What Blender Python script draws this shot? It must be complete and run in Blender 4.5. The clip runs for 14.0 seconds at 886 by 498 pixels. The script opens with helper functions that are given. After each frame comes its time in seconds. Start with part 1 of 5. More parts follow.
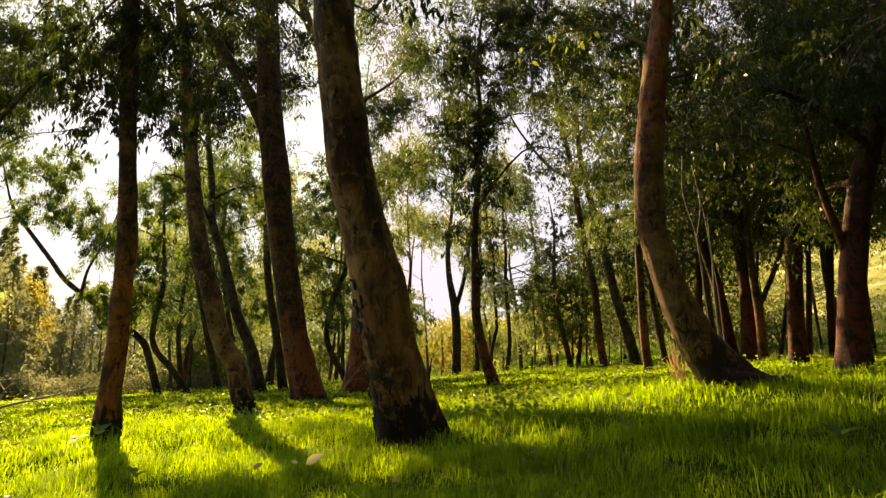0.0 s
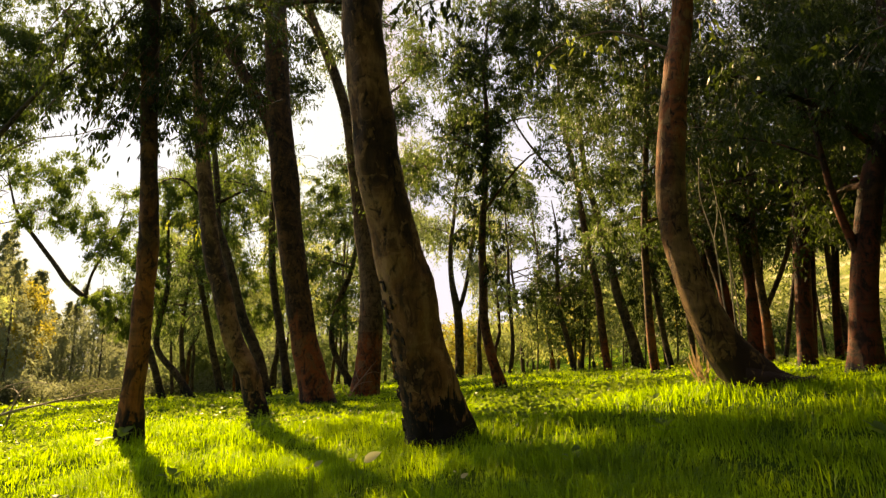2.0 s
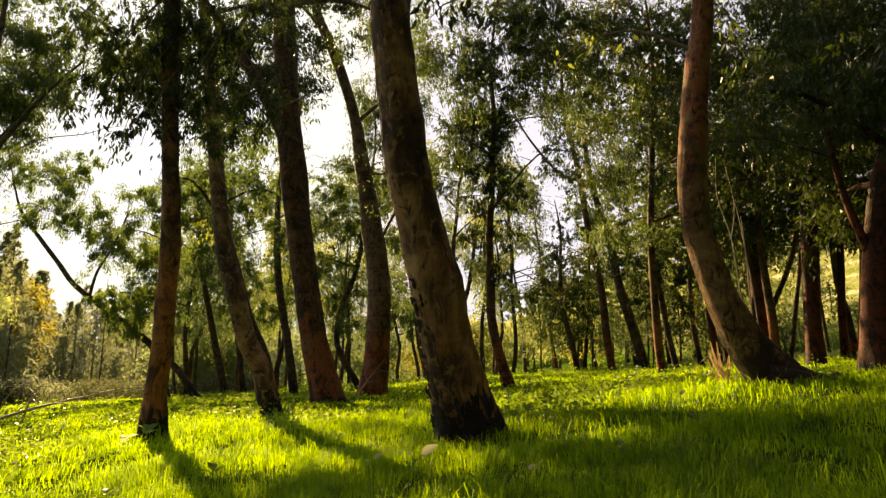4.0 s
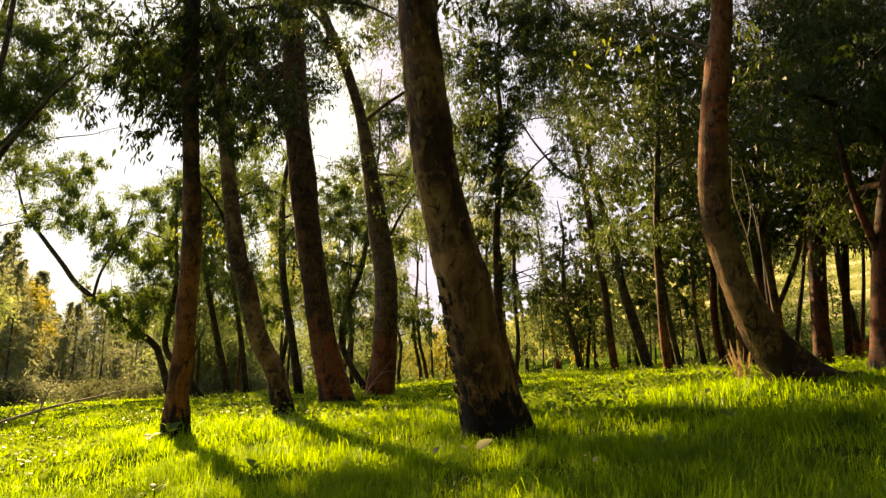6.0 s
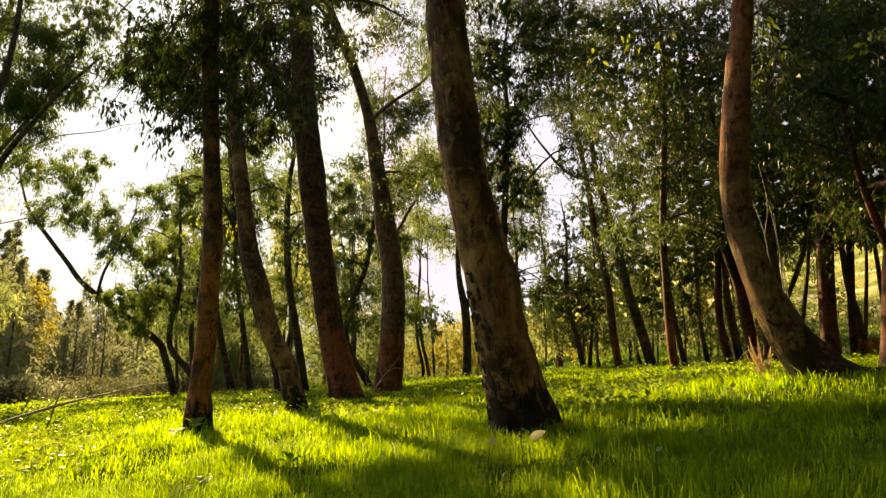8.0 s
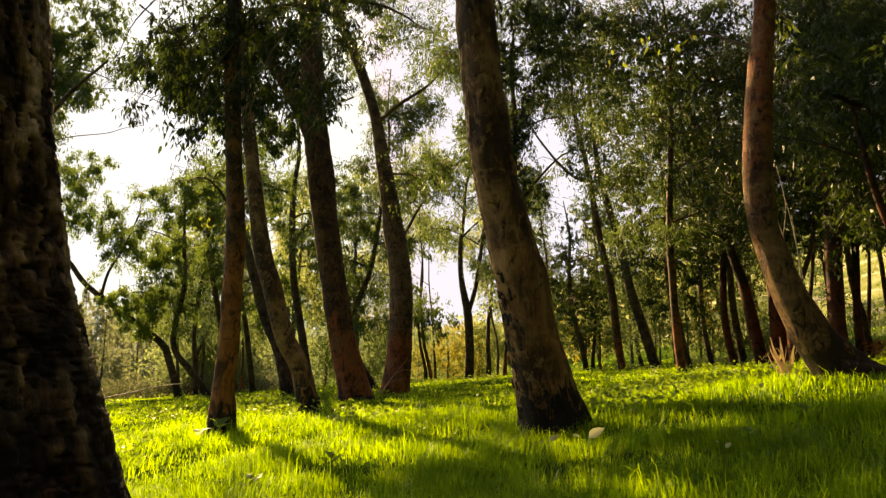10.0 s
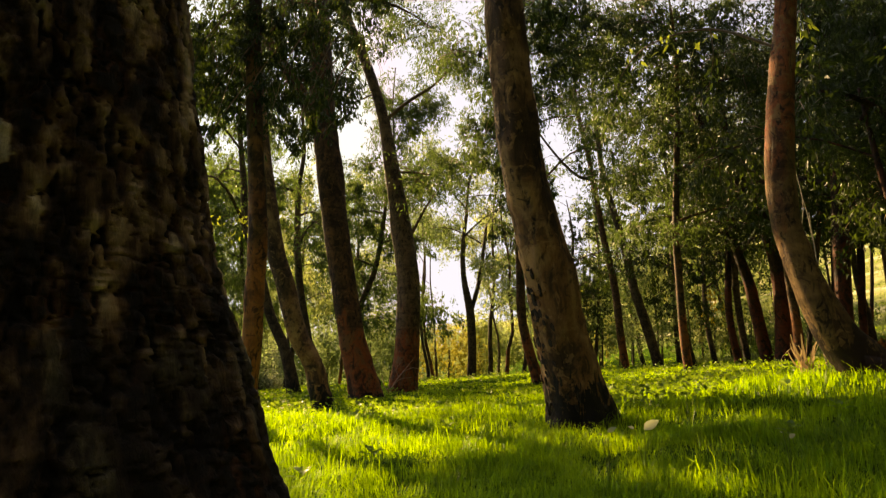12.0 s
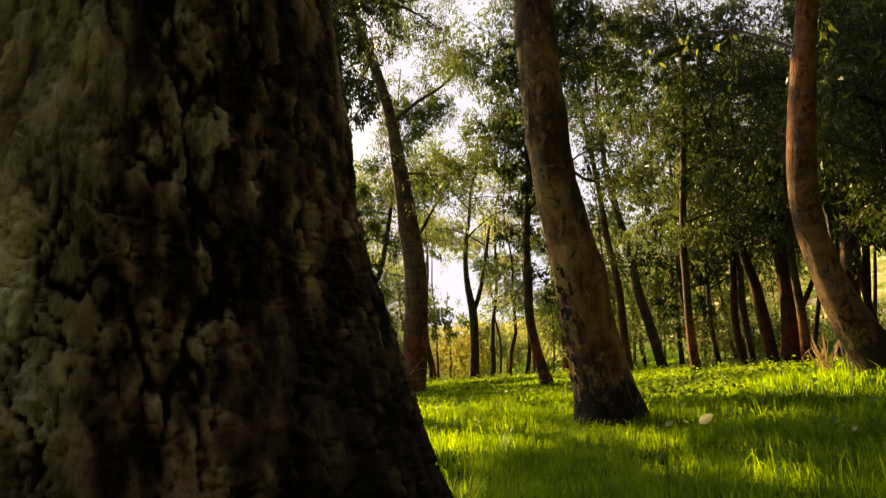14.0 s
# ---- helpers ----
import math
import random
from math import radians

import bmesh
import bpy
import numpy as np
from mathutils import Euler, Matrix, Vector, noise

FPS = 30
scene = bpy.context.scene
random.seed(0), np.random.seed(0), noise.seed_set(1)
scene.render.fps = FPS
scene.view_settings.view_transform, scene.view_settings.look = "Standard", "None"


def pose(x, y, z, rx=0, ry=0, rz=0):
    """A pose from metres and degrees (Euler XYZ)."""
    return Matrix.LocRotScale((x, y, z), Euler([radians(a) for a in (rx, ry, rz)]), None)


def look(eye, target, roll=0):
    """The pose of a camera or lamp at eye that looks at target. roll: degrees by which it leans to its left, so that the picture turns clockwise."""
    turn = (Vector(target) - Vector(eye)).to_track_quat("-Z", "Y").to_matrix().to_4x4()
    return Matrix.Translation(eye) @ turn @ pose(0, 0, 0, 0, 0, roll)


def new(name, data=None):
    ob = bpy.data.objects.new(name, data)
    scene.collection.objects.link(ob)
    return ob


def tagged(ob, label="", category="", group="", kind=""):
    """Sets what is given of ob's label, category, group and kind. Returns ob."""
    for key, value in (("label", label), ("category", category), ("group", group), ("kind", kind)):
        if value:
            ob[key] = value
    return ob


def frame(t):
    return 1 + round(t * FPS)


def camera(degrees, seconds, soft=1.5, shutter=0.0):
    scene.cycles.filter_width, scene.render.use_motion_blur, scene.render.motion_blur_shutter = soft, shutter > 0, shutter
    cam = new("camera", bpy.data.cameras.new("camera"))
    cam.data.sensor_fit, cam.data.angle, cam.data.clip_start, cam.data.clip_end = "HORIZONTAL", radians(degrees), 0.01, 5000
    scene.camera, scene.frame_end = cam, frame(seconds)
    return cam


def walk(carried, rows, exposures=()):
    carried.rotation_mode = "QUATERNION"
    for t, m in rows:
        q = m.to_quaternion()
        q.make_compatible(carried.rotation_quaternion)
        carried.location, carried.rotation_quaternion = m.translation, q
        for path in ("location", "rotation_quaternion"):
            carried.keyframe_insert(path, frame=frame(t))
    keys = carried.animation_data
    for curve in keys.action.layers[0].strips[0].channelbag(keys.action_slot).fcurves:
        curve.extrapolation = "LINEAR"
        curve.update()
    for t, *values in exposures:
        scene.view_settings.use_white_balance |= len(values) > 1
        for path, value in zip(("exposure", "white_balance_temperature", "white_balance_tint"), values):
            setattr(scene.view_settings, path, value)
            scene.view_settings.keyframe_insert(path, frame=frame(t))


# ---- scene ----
cam = camera(72.0, 14.0, soft=1.35)
METRES, EYE, TILT, LEAN, TURN = 1.4, 0.47, 10.6, 0.0, 0.0
ROWS = [
    (0.0, 0.0, 0.0, 0.0, 0.0, 0.0, -0.0),
    (0.5, -0.0328, -0.0035, -0.0033, -0.02, 0.06, 0.02),
    (1.0, -0.0675, -0.0068, -0.0064, -0.05, 0.09, 0.02),
    (1.5, -0.1016, -0.0092, -0.0098, -0.07, 0.24, 0.05),
    (2.0, -0.1359, -0.0135, -0.0125, -0.09, 0.41, 0.07),
    (2.5, -0.1701, -0.0153, -0.0148, -0.11, 0.42, 0.05),
    (3.0, -0.2045, -0.019, -0.0181, -0.12, 0.4, 0.07),
    (5.5, -0.3742, -0.0503, -0.0295, -0.26, 0.41, 0.09),
    (6.0, -0.4083, -0.0516, -0.0327, -0.29, 0.48, 0.09),
    (6.5, -0.4417, -0.0537, -0.0356, -0.31, 0.39, 0.07),
    (7.0, -0.4762, -0.0577, -0.0387, -0.33, 0.46, 0.07),
    (7.5, -0.5102, -0.0609, -0.0423, -0.36, 0.45, 0.07),
    (8.0, -0.5441, -0.0637, -0.0449, -0.38, 0.31, 0.03),
    (10.5, -0.7323, -0.0777, -0.0582, -0.55, 0.57, -0.02),
    (11.0, -0.7683, -0.0817, -0.0618, -0.58, 0.53, -0.03),
    (11.5, -0.8047, -0.0845, -0.0645, -0.61, 0.51, -0.03),
    (12.0, -0.841, -0.0884, -0.0678, -0.64, 0.46, -0.07),
    (12.5, -0.8775, -0.092, -0.0715, -0.66, 0.51, -0.09),
    (13.0, -0.915, -0.0955, -0.0757, -0.69, 0.52, -0.12),
    (13.5, -0.9522, -0.1016, -0.0785, -0.71, 0.59, -0.11),
    (14.0, -0.9896, -0.1067, -0.082, -0.73, 0.62, -0.12),
]
walk(cam, [(t, pose(0, 0, EYE, TILT, LEAN, TURN) @ pose(METRES * x, METRES * y, METRES * z, 90 + pitch, roll, yaw)) for t, x, y, z, yaw, pitch, roll in ROWS],
     exposures=[(0.0, 1.65, 8600, 10), (14.0, 1.65, 8600, 10)])

# ---------------------------------------------------------------- sky and sun
SUN_AZ, SUN_EL = -29.0, 29.2
SUN = Vector((math.sin(radians(SUN_AZ)) * math.cos(radians(SUN_EL)), math.cos(radians(SUN_AZ)) * math.cos(radians(SUN_EL)), math.sin(radians(SUN_EL))))
world = bpy.data.worlds.new("sky")
scene.world = world
world.use_nodes = True
wn = world.node_tree.nodes
sky = wn.new("ShaderNodeTexSky")
sky.sky_type = "NISHITA"
sky.sun_disc = False
sky.sun_elevation = radians(SUN_EL)
sky.sun_rotation = radians(SUN_AZ)
sky.air_density, sky.dust_density, sky.ozone_density = 1.2, 3.0, 1.0
wn["Background"].inputs["Strength"].default_value = 0.025
veil = wn.new("ShaderNodeMix")  # thin high cloud evens out the glare round the sun
veil.data_type, veil.blend_type = "RGBA", "DARKEN"
veil.inputs[0].default_value = 1.0
veil.inputs[7].default_value = (13.0, 14.4, 17.8, 1)
world.node_tree.links.new(sky.outputs[0], veil.inputs[6])
haze = wn.new("ShaderNodeMix")  # and whitens the rest of the sky
haze.data_type, haze.blend_type = "RGBA", "LIGHTEN"
haze.inputs[0].default_value = 1.0
toward = wn.new("ShaderNodeVectorMath")
toward.operation = "DOT_PRODUCT"
toward.inputs[1].default_value = SUN
world.node_tree.links.new(wn.new("ShaderNodeTexCoord").outputs["Generated"], toward.inputs[0])
fade = wn.new("ShaderNodeValToRGB")  # brightest towards the sun, dimmer behind
fade.color_ramp.elements[0].position, fade.color_ramp.elements[0].color = 0.2, (0.08, 0.088, 0.12, 1)
fade.color_ramp.elements[1].position, fade.color_ramp.elements[1].color = 0.75, (0.80, 0.87, 1.15, 1)
world.node_tree.links.new(toward.outputs["Value"], fade.inputs[0])
gain = wn.new("ShaderNodeVectorMath")
gain.operation = "SCALE"
gain.inputs["Scale"].default_value = 14.0
world.node_tree.links.new(fade.outputs[0], gain.inputs[0])
world.node_tree.links.new(gain.outputs[0], haze.inputs[7])
world.node_tree.links.new(veil.outputs[2], haze.inputs[6])
world.node_tree.links.new(haze.outputs[2], wn["Background"].inputs[0])
sun_data = bpy.data.lights.new("sun", "SUN")
sun_data.energy, sun_data.angle, sun_data.color = 5.0, radians(0.6), (1.0, 0.76, 0.42)
sun = new("sun", sun_data)
sun.matrix_world = look((-20, 36, 30), Vector((-20, 36, 30)) - SUN)


# ---------------------------------------------------------------- materials
def material(name):
    m = bpy.data.materials.new(name)
    m.use_nodes = True
    nt = m.node_tree
    return m, nt, nt.nodes["Principled BSDF"], nt.nodes["Material Output"]


def node(nt, kind, **values):
    n = nt.nodes.new(kind)
    for key, v in values.items():
        n.inputs[key].default_value = v
    return n


def ramp(nt, source, stops):
    r = nt.nodes.new("ShaderNodeValToRGB")
    el = r.color_ramp.elements
    while len(el) < len(stops):
        el.new(0.5)
    for e, (p, c) in zip(el, stops):
        e.position, e.color = p, (*c, 1)
    nt.links.new(source, r.inputs[0])
    return r.outputs[0]


def blend(nt, fac, a, b, mode="MIX"):
    n = nt.nodes.new("ShaderNodeMix")
    n.data_type, n.blend_type = "RGBA", mode
    for sock, v in ((n.inputs[0], fac), (n.inputs[6], a), (n.inputs[7], b)):
        if hasattr(v, "is_linked"):
            nt.links.new(v, sock)
        elif isinstance(v, tuple):
            sock.default_value = (*v, 1)
        else:
            sock.default_value = v
    return n.outputs[2]


def noise_tex(nt, scale, detail=4.0, rough=0.6, stretch=(1, 1, 1), distort=0.0):
    co = nt.nodes.new("ShaderNodeTexCoord")
    mp = nt.nodes.new("ShaderNodeMapping")
    mp.inputs["Scale"].default_value = stretch
    nt.links.new(co.outputs["Object"], mp.inputs[0])
    n = node(nt, "ShaderNodeTexNoise", Scale=scale, Detail=detail, Roughness=rough, Distortion=distort)
    nt.links.new(mp.outputs[0], n.inputs["Vector"])
    return n.outputs["Fac"]


def math_node(nt, op, a, b, c=None):
    n = nt.nodes.new("ShaderNodeMath")
    n.operation = op
    for k, v in enumerate((a, b, c)):
        if v is None:
            continue
        if hasattr(v, "is_linked"):
            nt.links.new(v, n.inputs[k])
        else:
            n.inputs[k].default_value = v
    return n.outputs[0]


def bark_material(name, low, high, pale, dark, red_to=1.6, char=0.12, fine=1.0, soot=(0.014, 0.011, 0.010)):
    """Gum bark: warm at the foot, greyer above, soft mottled patches where bark was shed, flaky dark streaks, a fire-blackened foot."""
    m, nt, bsdf, _ = material(name)
    L = nt.links
    co = nt.nodes.new("ShaderNodeTexCoord")
    sep = nt.nodes.new("ShaderNodeSeparateXYZ")
    L.new(co.outputs["Object"], sep.inputs[0])
    broad = noise_tex(nt, 1.7, 4, 0.55, (1.6, 1.6, 0.8), 0.4)
    mid = noise_tex(nt, 3.4, 4, 0.58, (1.3, 1.3, 0.7), 1.0)
    spots = noise_tex(nt, 19.0, 4, 0.65, (1.3, 1.3, 0.55), 0.5)
    grain = noise_tex(nt, 55 * fine, 5, 0.7, (1.5, 1.5, 0.3), 0.3)
    height = math_node(nt, "MULTIPLY_ADD", sep.outputs["Z"], 1.0 / red_to, math_node(nt, "MULTIPLY_ADD", broad, 2.0, -1.0))
    body = blend(nt, ramp(nt, height, [(0.55, (0, 0, 0)), (0.8, (1, 1, 1))]), low, high)
    body = blend(nt, ramp(nt, mid, [(0.53, (0, 0, 0)), (0.63, (0.9, 0.9, 0.9))]), body, pale)
    body = blend(nt, ramp(nt, mid, [(0.39, (0.9, 0.9, 0.9)), (0.49, (0, 0, 0))]), body, dark)
    shed = noise_tex(nt, 8.5, 5, 0.62, (1.0, 1.0, 0.85), 1.4)
    body = blend(nt, ramp(nt, shed, [(0.56, (0, 0, 0)), (0.60, (0.7, 0.7, 0.7))]), body, pale)
    body = blend(nt, ramp(nt, shed, [(0.37, (0.75, 0.75, 0.75)), (0.43, (0, 0, 0))]), body, dark)
    flaky = math_node(nt, "MULTIPLY", ramp(nt, spots, [(0.55, (0, 0, 0)), (0.64, (0.9, 0.9, 0.9))]), ramp(nt, broad, [(0.43, (0, 0, 0)), (0.53, (1, 1, 1))]))
    body = blend(nt, flaky, body, tuple(0.3 * c for c in dark))
    body = blend(nt, 0.6, body, ramp(nt, grain, [(0.28, (0.5, 0.48, 0.46)), (0.55, (1, 1, 1)), (0.8, (1.2, 1.17, 1.12))]), "MULTIPLY")
    bands = noise_tex(nt, 3.0, 4, 0.6, (0.35, 0.35, 2.4), 0.6)
    body = blend(nt, 0.8, body, ramp(nt, bands, [(0.34, (0.52, 0.50, 0.48)), (0.5, (1, 1, 1)), (0.66, (1.22, 1.18, 1.12))]), "MULTIPLY")
    if char > 0:
        foot = math_node(nt, "MULTIPLY_ADD", noise_tex(nt, 8.0, 6, 0.70, (1.5, 1.5, 0.6), 0.9), -9.0, math_node(nt, "MULTIPLY_ADD", sep.outputs["Z"], 1.0 / char, 3.4))
        body = blend(nt, ramp(nt, foot, [(0.2, (1, 1, 1)), (0.55, (0, 0, 0))]), body, soot)
    L.new(body, bsdf.inputs["Base Color"])
    bsdf.inputs["Roughness"].default_value = 0.78
    bsdf.inputs["Specular IOR Level"].default_value = 0.3
    bump = node(nt, "ShaderNodeBump", Strength=0.5, Distance=0.01)
    L.new(grain, bump.inputs["Height"])
    bump2 = node(nt, "ShaderNodeBump", Strength=0.6, Distance=0.025)
    L.new(mid, bump2.inputs["Height"])
    L.new(bump.outputs[0], bump2.inputs["Normal"])
    bump3 = node(nt, "ShaderNodeBump", Strength=0.6, Distance=-0.012)
    L.new(flaky, bump3.inputs["Height"])
    L.new(bump2.outputs[0], bump3.inputs["Normal"])
    L.new(bump3.outputs[0], bsdf.inputs["Normal"])
    return m


def leaf_material(name, dark, light, glow, through_part=0.5, rough=0.42, single=False, patch=0.0):
    """A thin leaf: glossy face, light shining through from behind; each leaf its own tint."""
    m, nt, bsdf, out = material(name)
    L = nt.links
    tint = nt.nodes.new("ShaderNodeObjectInfo").outputs["Random"] if single else nt.nodes.new("ShaderNodeNewGeometry").outputs["Random Per Island"]
    col = ramp(nt, tint, [(0.0, dark), (0.6, light), (0.93, light), (1.0, tuple(0.5 * (a + b) for a, b in zip(light, glow)))])
    shine = blend(nt, tint, glow, tuple(c * 0.6 for c in glow))
    if patch:
        wide = ramp(nt, noise_tex(nt, patch, 5, 0.65), [(0.36, (0.28, 0.36, 0.30)), (0.50, (0.85, 0.88, 0.85)), (0.64, (1.6, 1.42, 1.2))])
        col, shine = blend(nt, 1.0, col, wide, "MULTIPLY"), blend(nt, 0.7, shine, wide, "MULTIPLY")
    L.new(col, bsdf.inputs["Base Color"])
    bsdf.inputs["Roughness"].default_value = rough
    bsdf.inputs["Specular IOR Level"].default_value = 0.22
    tr = nt.nodes.new("ShaderNodeBsdfTranslucent")
    L.new(shine, tr.inputs[0])
    mix = nt.nodes.new("ShaderNodeMixShader")
    mix.inputs[0].default_value = through_part
    L.new(bsdf.outputs[0], mix.inputs[1])
    L.new(tr.outputs[0], mix.inputs[2])
    L.new(mix.outputs[0], out.inputs["Surface"])
    return m


def plain(name, a, b, scale, rough=0.8, bump=0.3):
    m, nt, bsdf, _ = material(name)
    n = noise_tex(nt, scale, 6, 0.65)
    nt.links.new(ramp(nt, n, [(0.3, a), (0.7, b)]), bsdf.inputs["Base Color"])
    bsdf.inputs["Roughness"].default_value = rough
    bp = node(nt, "ShaderNodeBump", Strength=bump, Distance=0.02)
    nt.links.new(n, bp.inputs["Height"])
    nt.links.new(bp.outputs[0], bsdf.inputs["Normal"])
    return m


BARK_RUST = bark_material("bark_rust", (0.30, 0.085, 0.026), (0.095, 0.050, 0.026), (0.20, 0.098, 0.043), (0.035, 0.019, 0.012), 2.0, 0.06)
BARK_ORANGE = bark_material("bark_orange", (0.40, 0.155, 0.046), (0.085, 0.052, 0.030), (0.24, 0.125, 0.05), (0.045, 0.026, 0.016), 2.6, 0.10)
BARK_SHAFT = bark_material("bark_shaft", (0.32, 0.092, 0.028), (0.17, 0.112, 0.066), (0.24, 0.15, 0.085), (0.06, 0.034, 0.020), 2.0, 0.06)
BARK_RED = bark_material("bark_red", (0.135, 0.030, 0.011), (0.038, 0.017, 0.010), (0.085, 0.036, 0.019), (0.014, 0.007, 0.005), 3.4, 0.06)
BARK_GREY = bark_material("bark_grey", (0.25, 0.128, 0.056), (0.145, 0.080, 0.041), (0.38, 0.225, 0.112), (0.055, 0.032, 0.019), 2.2, 0.17)
BARK_TAN = bark_material("bark_tan", (0.21, 0.120, 0.050), (0.30, 0.092, 0.034), (0.30, 0.168, 0.075), (0.075, 0.034, 0.018), 2.4, 0.22, soot=(0.036, 0.018, 0.011))
BARK_DARK = bark_material("bark_dark", (0.08, 0.05, 0.031), (0.095, 0.066, 0.043), (0.15, 0.105, 0.066), (0.03, 0.02, 0.015), 2.0, 0.25)
TWIG = plain("twig_bark", (0.09, 0.06, 0.04), (0.20, 0.14, 0.09), 30)
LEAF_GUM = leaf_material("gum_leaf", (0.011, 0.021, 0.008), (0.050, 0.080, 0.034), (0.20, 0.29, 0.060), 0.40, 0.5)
# the same gum leaf, coloured lighter for crowns standing in sun
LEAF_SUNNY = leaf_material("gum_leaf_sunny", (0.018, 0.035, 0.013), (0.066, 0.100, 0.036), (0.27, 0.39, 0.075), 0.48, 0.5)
# the same gum leaf, coloured darker for crowns in deep shade
LEAF_SHADED = leaf_material("gum_leaf_shaded", (0.009, 0.019, 0.008), (0.026, 0.042, 0.016), (0.11, 0.165, 0.022), 0.30, 0.42)
LEAF_YOUNG = leaf_material("gum_leaf_young", (0.09, 0.12, 0.03), (0.16, 0.19, 0.04), (0.42, 0.48, 0.06), 0.55)
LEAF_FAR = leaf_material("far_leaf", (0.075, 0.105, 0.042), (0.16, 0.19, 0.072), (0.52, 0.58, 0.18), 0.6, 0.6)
LEAF_GOLD = leaf_material("gold_leaf", (0.13, 0.125, 0.025), (0.23, 0.205, 0.04), (0.50, 0.44, 0.07), 0.55, 0.6)
# conifer needles, the haze of distance mixed into their pale colour
HAZED_NEEDLE = leaf_material("hazed_needle", (0.125, 0.165, 0.115), (0.195, 0.23, 0.15), (0.42, 0.46, 0.25), 0.5, 0.6)
BRUSH = leaf_material("dry_brush", (0.055, 0.075, 0.040), (0.095, 0.112, 0.055), (0.17, 0.185, 0.085), 0.5, 0.7)
LEAF_AMBER = leaf_material("amber_leaf", (0.24, 0.15, 0.02), (0.38, 0.26, 0.03), (0.72, 0.50, 0.05), 0.6, 0.5)
MEADOW = leaf_material("meadow_blade", (0.13, 0.17, 0.06), (0.22, 0.26, 0.11), (0.40, 0.48, 0.17), 0.5, 0.7, patch=0.35)
GRASS = leaf_material("grass_blade", (0.005, 0.035, 0.005), (0.032, 0.125, 0.012), (0.57, 0.86, 0.035), 0.58, 0.45, patch=4.2)
LEAF_ONE = leaf_material("gum_leaf_single", (0.016, 0.032, 0.014), (0.042, 0.068, 0.026), (0.12, 0.19, 0.03), 0.36, 0.5, True)
LEAF_BRIGHT = leaf_material("young_leaf_single", (0.09, 0.13, 0.03), (0.16, 0.21, 0.04), (0.44, 0.54, 0.07), 0.55, 0.45, True)
LEAF_PALE = leaf_material("pale_leaf", (0.50, 0.52, 0.36), (0.64, 0.65, 0.48), (0.62, 0.64, 0.38), 0.6, 0.5, True)
LEAF_DRY = leaf_material("dry_strip", (0.34, 0.17, 0.08), (0.66, 0.50, 0.32), (0.6, 0.40, 0.2), 0.55, 0.7, True)
CHAR = plain("charred_bark", (0.012, 0.010, 0.009), (0.05, 0.035, 0.025), 40, 0.9, 0.5)
DEADWOOD = plain("bleached_deadwood", (0.28, 0.22, 0.17), (0.50, 0.42, 0.34), 25, 0.8, 0.4)
PINKWOOD = plain("pink_twig", (0.30, 0.16, 0.12), (0.50, 0.32, 0.25), 25, 0.7, 0.3)
# bark of far trees, its colour paled for the same haze
FAR_BARK = plain("far_bark", (0.07, 0.06, 0.042), (0.12, 0.10, 0.068), 6, 0.9)
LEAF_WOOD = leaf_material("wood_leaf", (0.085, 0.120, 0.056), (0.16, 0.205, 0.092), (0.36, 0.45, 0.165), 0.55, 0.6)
HERB = leaf_material("herb_leaf", (0.05, 0.11, 0.02), (0.11, 0.18, 0.035), (0.34, 0.48, 0.04), 0.5, 0.4)


def ground_material():
    m, nt, bsdf, _ = material("turf")
    wide = noise_tex(nt, 0.35, 5, 0.6)
    fine = noise_tex(nt, 14, 8, 0.75)
    col = ramp(nt, wide, [(0.3, (0.035, 0.075, 0.012)), (0.55, (0.06, 0.115, 0.018)), (0.75, (0.10, 0.15, 0.025))])
    col = blend(nt, 0.7, col, ramp(nt, fine, [(0.3, (0.35, 0.35, 0.3)), (0.7, (1.25, 1.25, 1.1))]), "MULTIPLY")
    co = nt.nodes.new("ShaderNodeTexCoord")
    sep = nt.nodes.new("ShaderNodeSeparateXYZ")
    nt.links.new(co.outputs["Object"], sep.inputs[0])
    high = ramp(nt, math_node(nt, "MULTIPLY_ADD", sep.outputs["Z"], 0.25, math_node(nt, "MULTIPLY_ADD", wide, 0.8, -0.75)), [(0.1, (0, 0, 0)), (0.5, (1, 1, 1))])
    dry = ramp(nt, noise_tex(nt, 0.9, 6, 0.65), [(0.35, (0.14, 0.18, 0.06)), (0.5, (0.27, 0.29, 0.11)), (0.66, (0.42, 0.40, 0.22))])
    ledge = math_node(nt, "MULTIPLY_ADD", sep.outputs["Z"], 4.2, math_node(nt, "MULTIPLY_ADD", noise_tex(nt, 0.25, 3, 0.6), 5.0, -2.5))
    bare = ramp(nt, math_node(nt, "SINE", ledge, 0.0), [(0.72, (0, 0, 0)), (0.95, (0.85, 0.85, 0.85))])
    dry = blend(nt, bare, dry, (0.60, 0.54, 0.38))
    col = blend(nt, high, col, dry)
    nt.links.new(col, bsdf.inputs["Base Color"])
    bsdf.inputs["Roughness"].default_value = 0.9
    bsdf.inputs["Specular IOR Level"].default_value = 0.0
    bp = node(nt, "ShaderNodeBump", Strength=1.0, Distance=0.06)
    nt.links.new(fine, bp.inputs["Height"])
    nt.links.new(bp.outputs[0], bsdf.inputs["Normal"])
    return m


# ---------------------------------------------------------------- building helpers
def mesh_of(name, verts, faces, mat, smooth=True):
    me = bpy.data.meshes.new(name)
    me.from_pydata(verts, [], faces)
    me.materials.append(mat)
    if smooth:
        me.polygons.foreach_set("use_smooth", [True] * len(me.polygons))
    me.update()
    return me


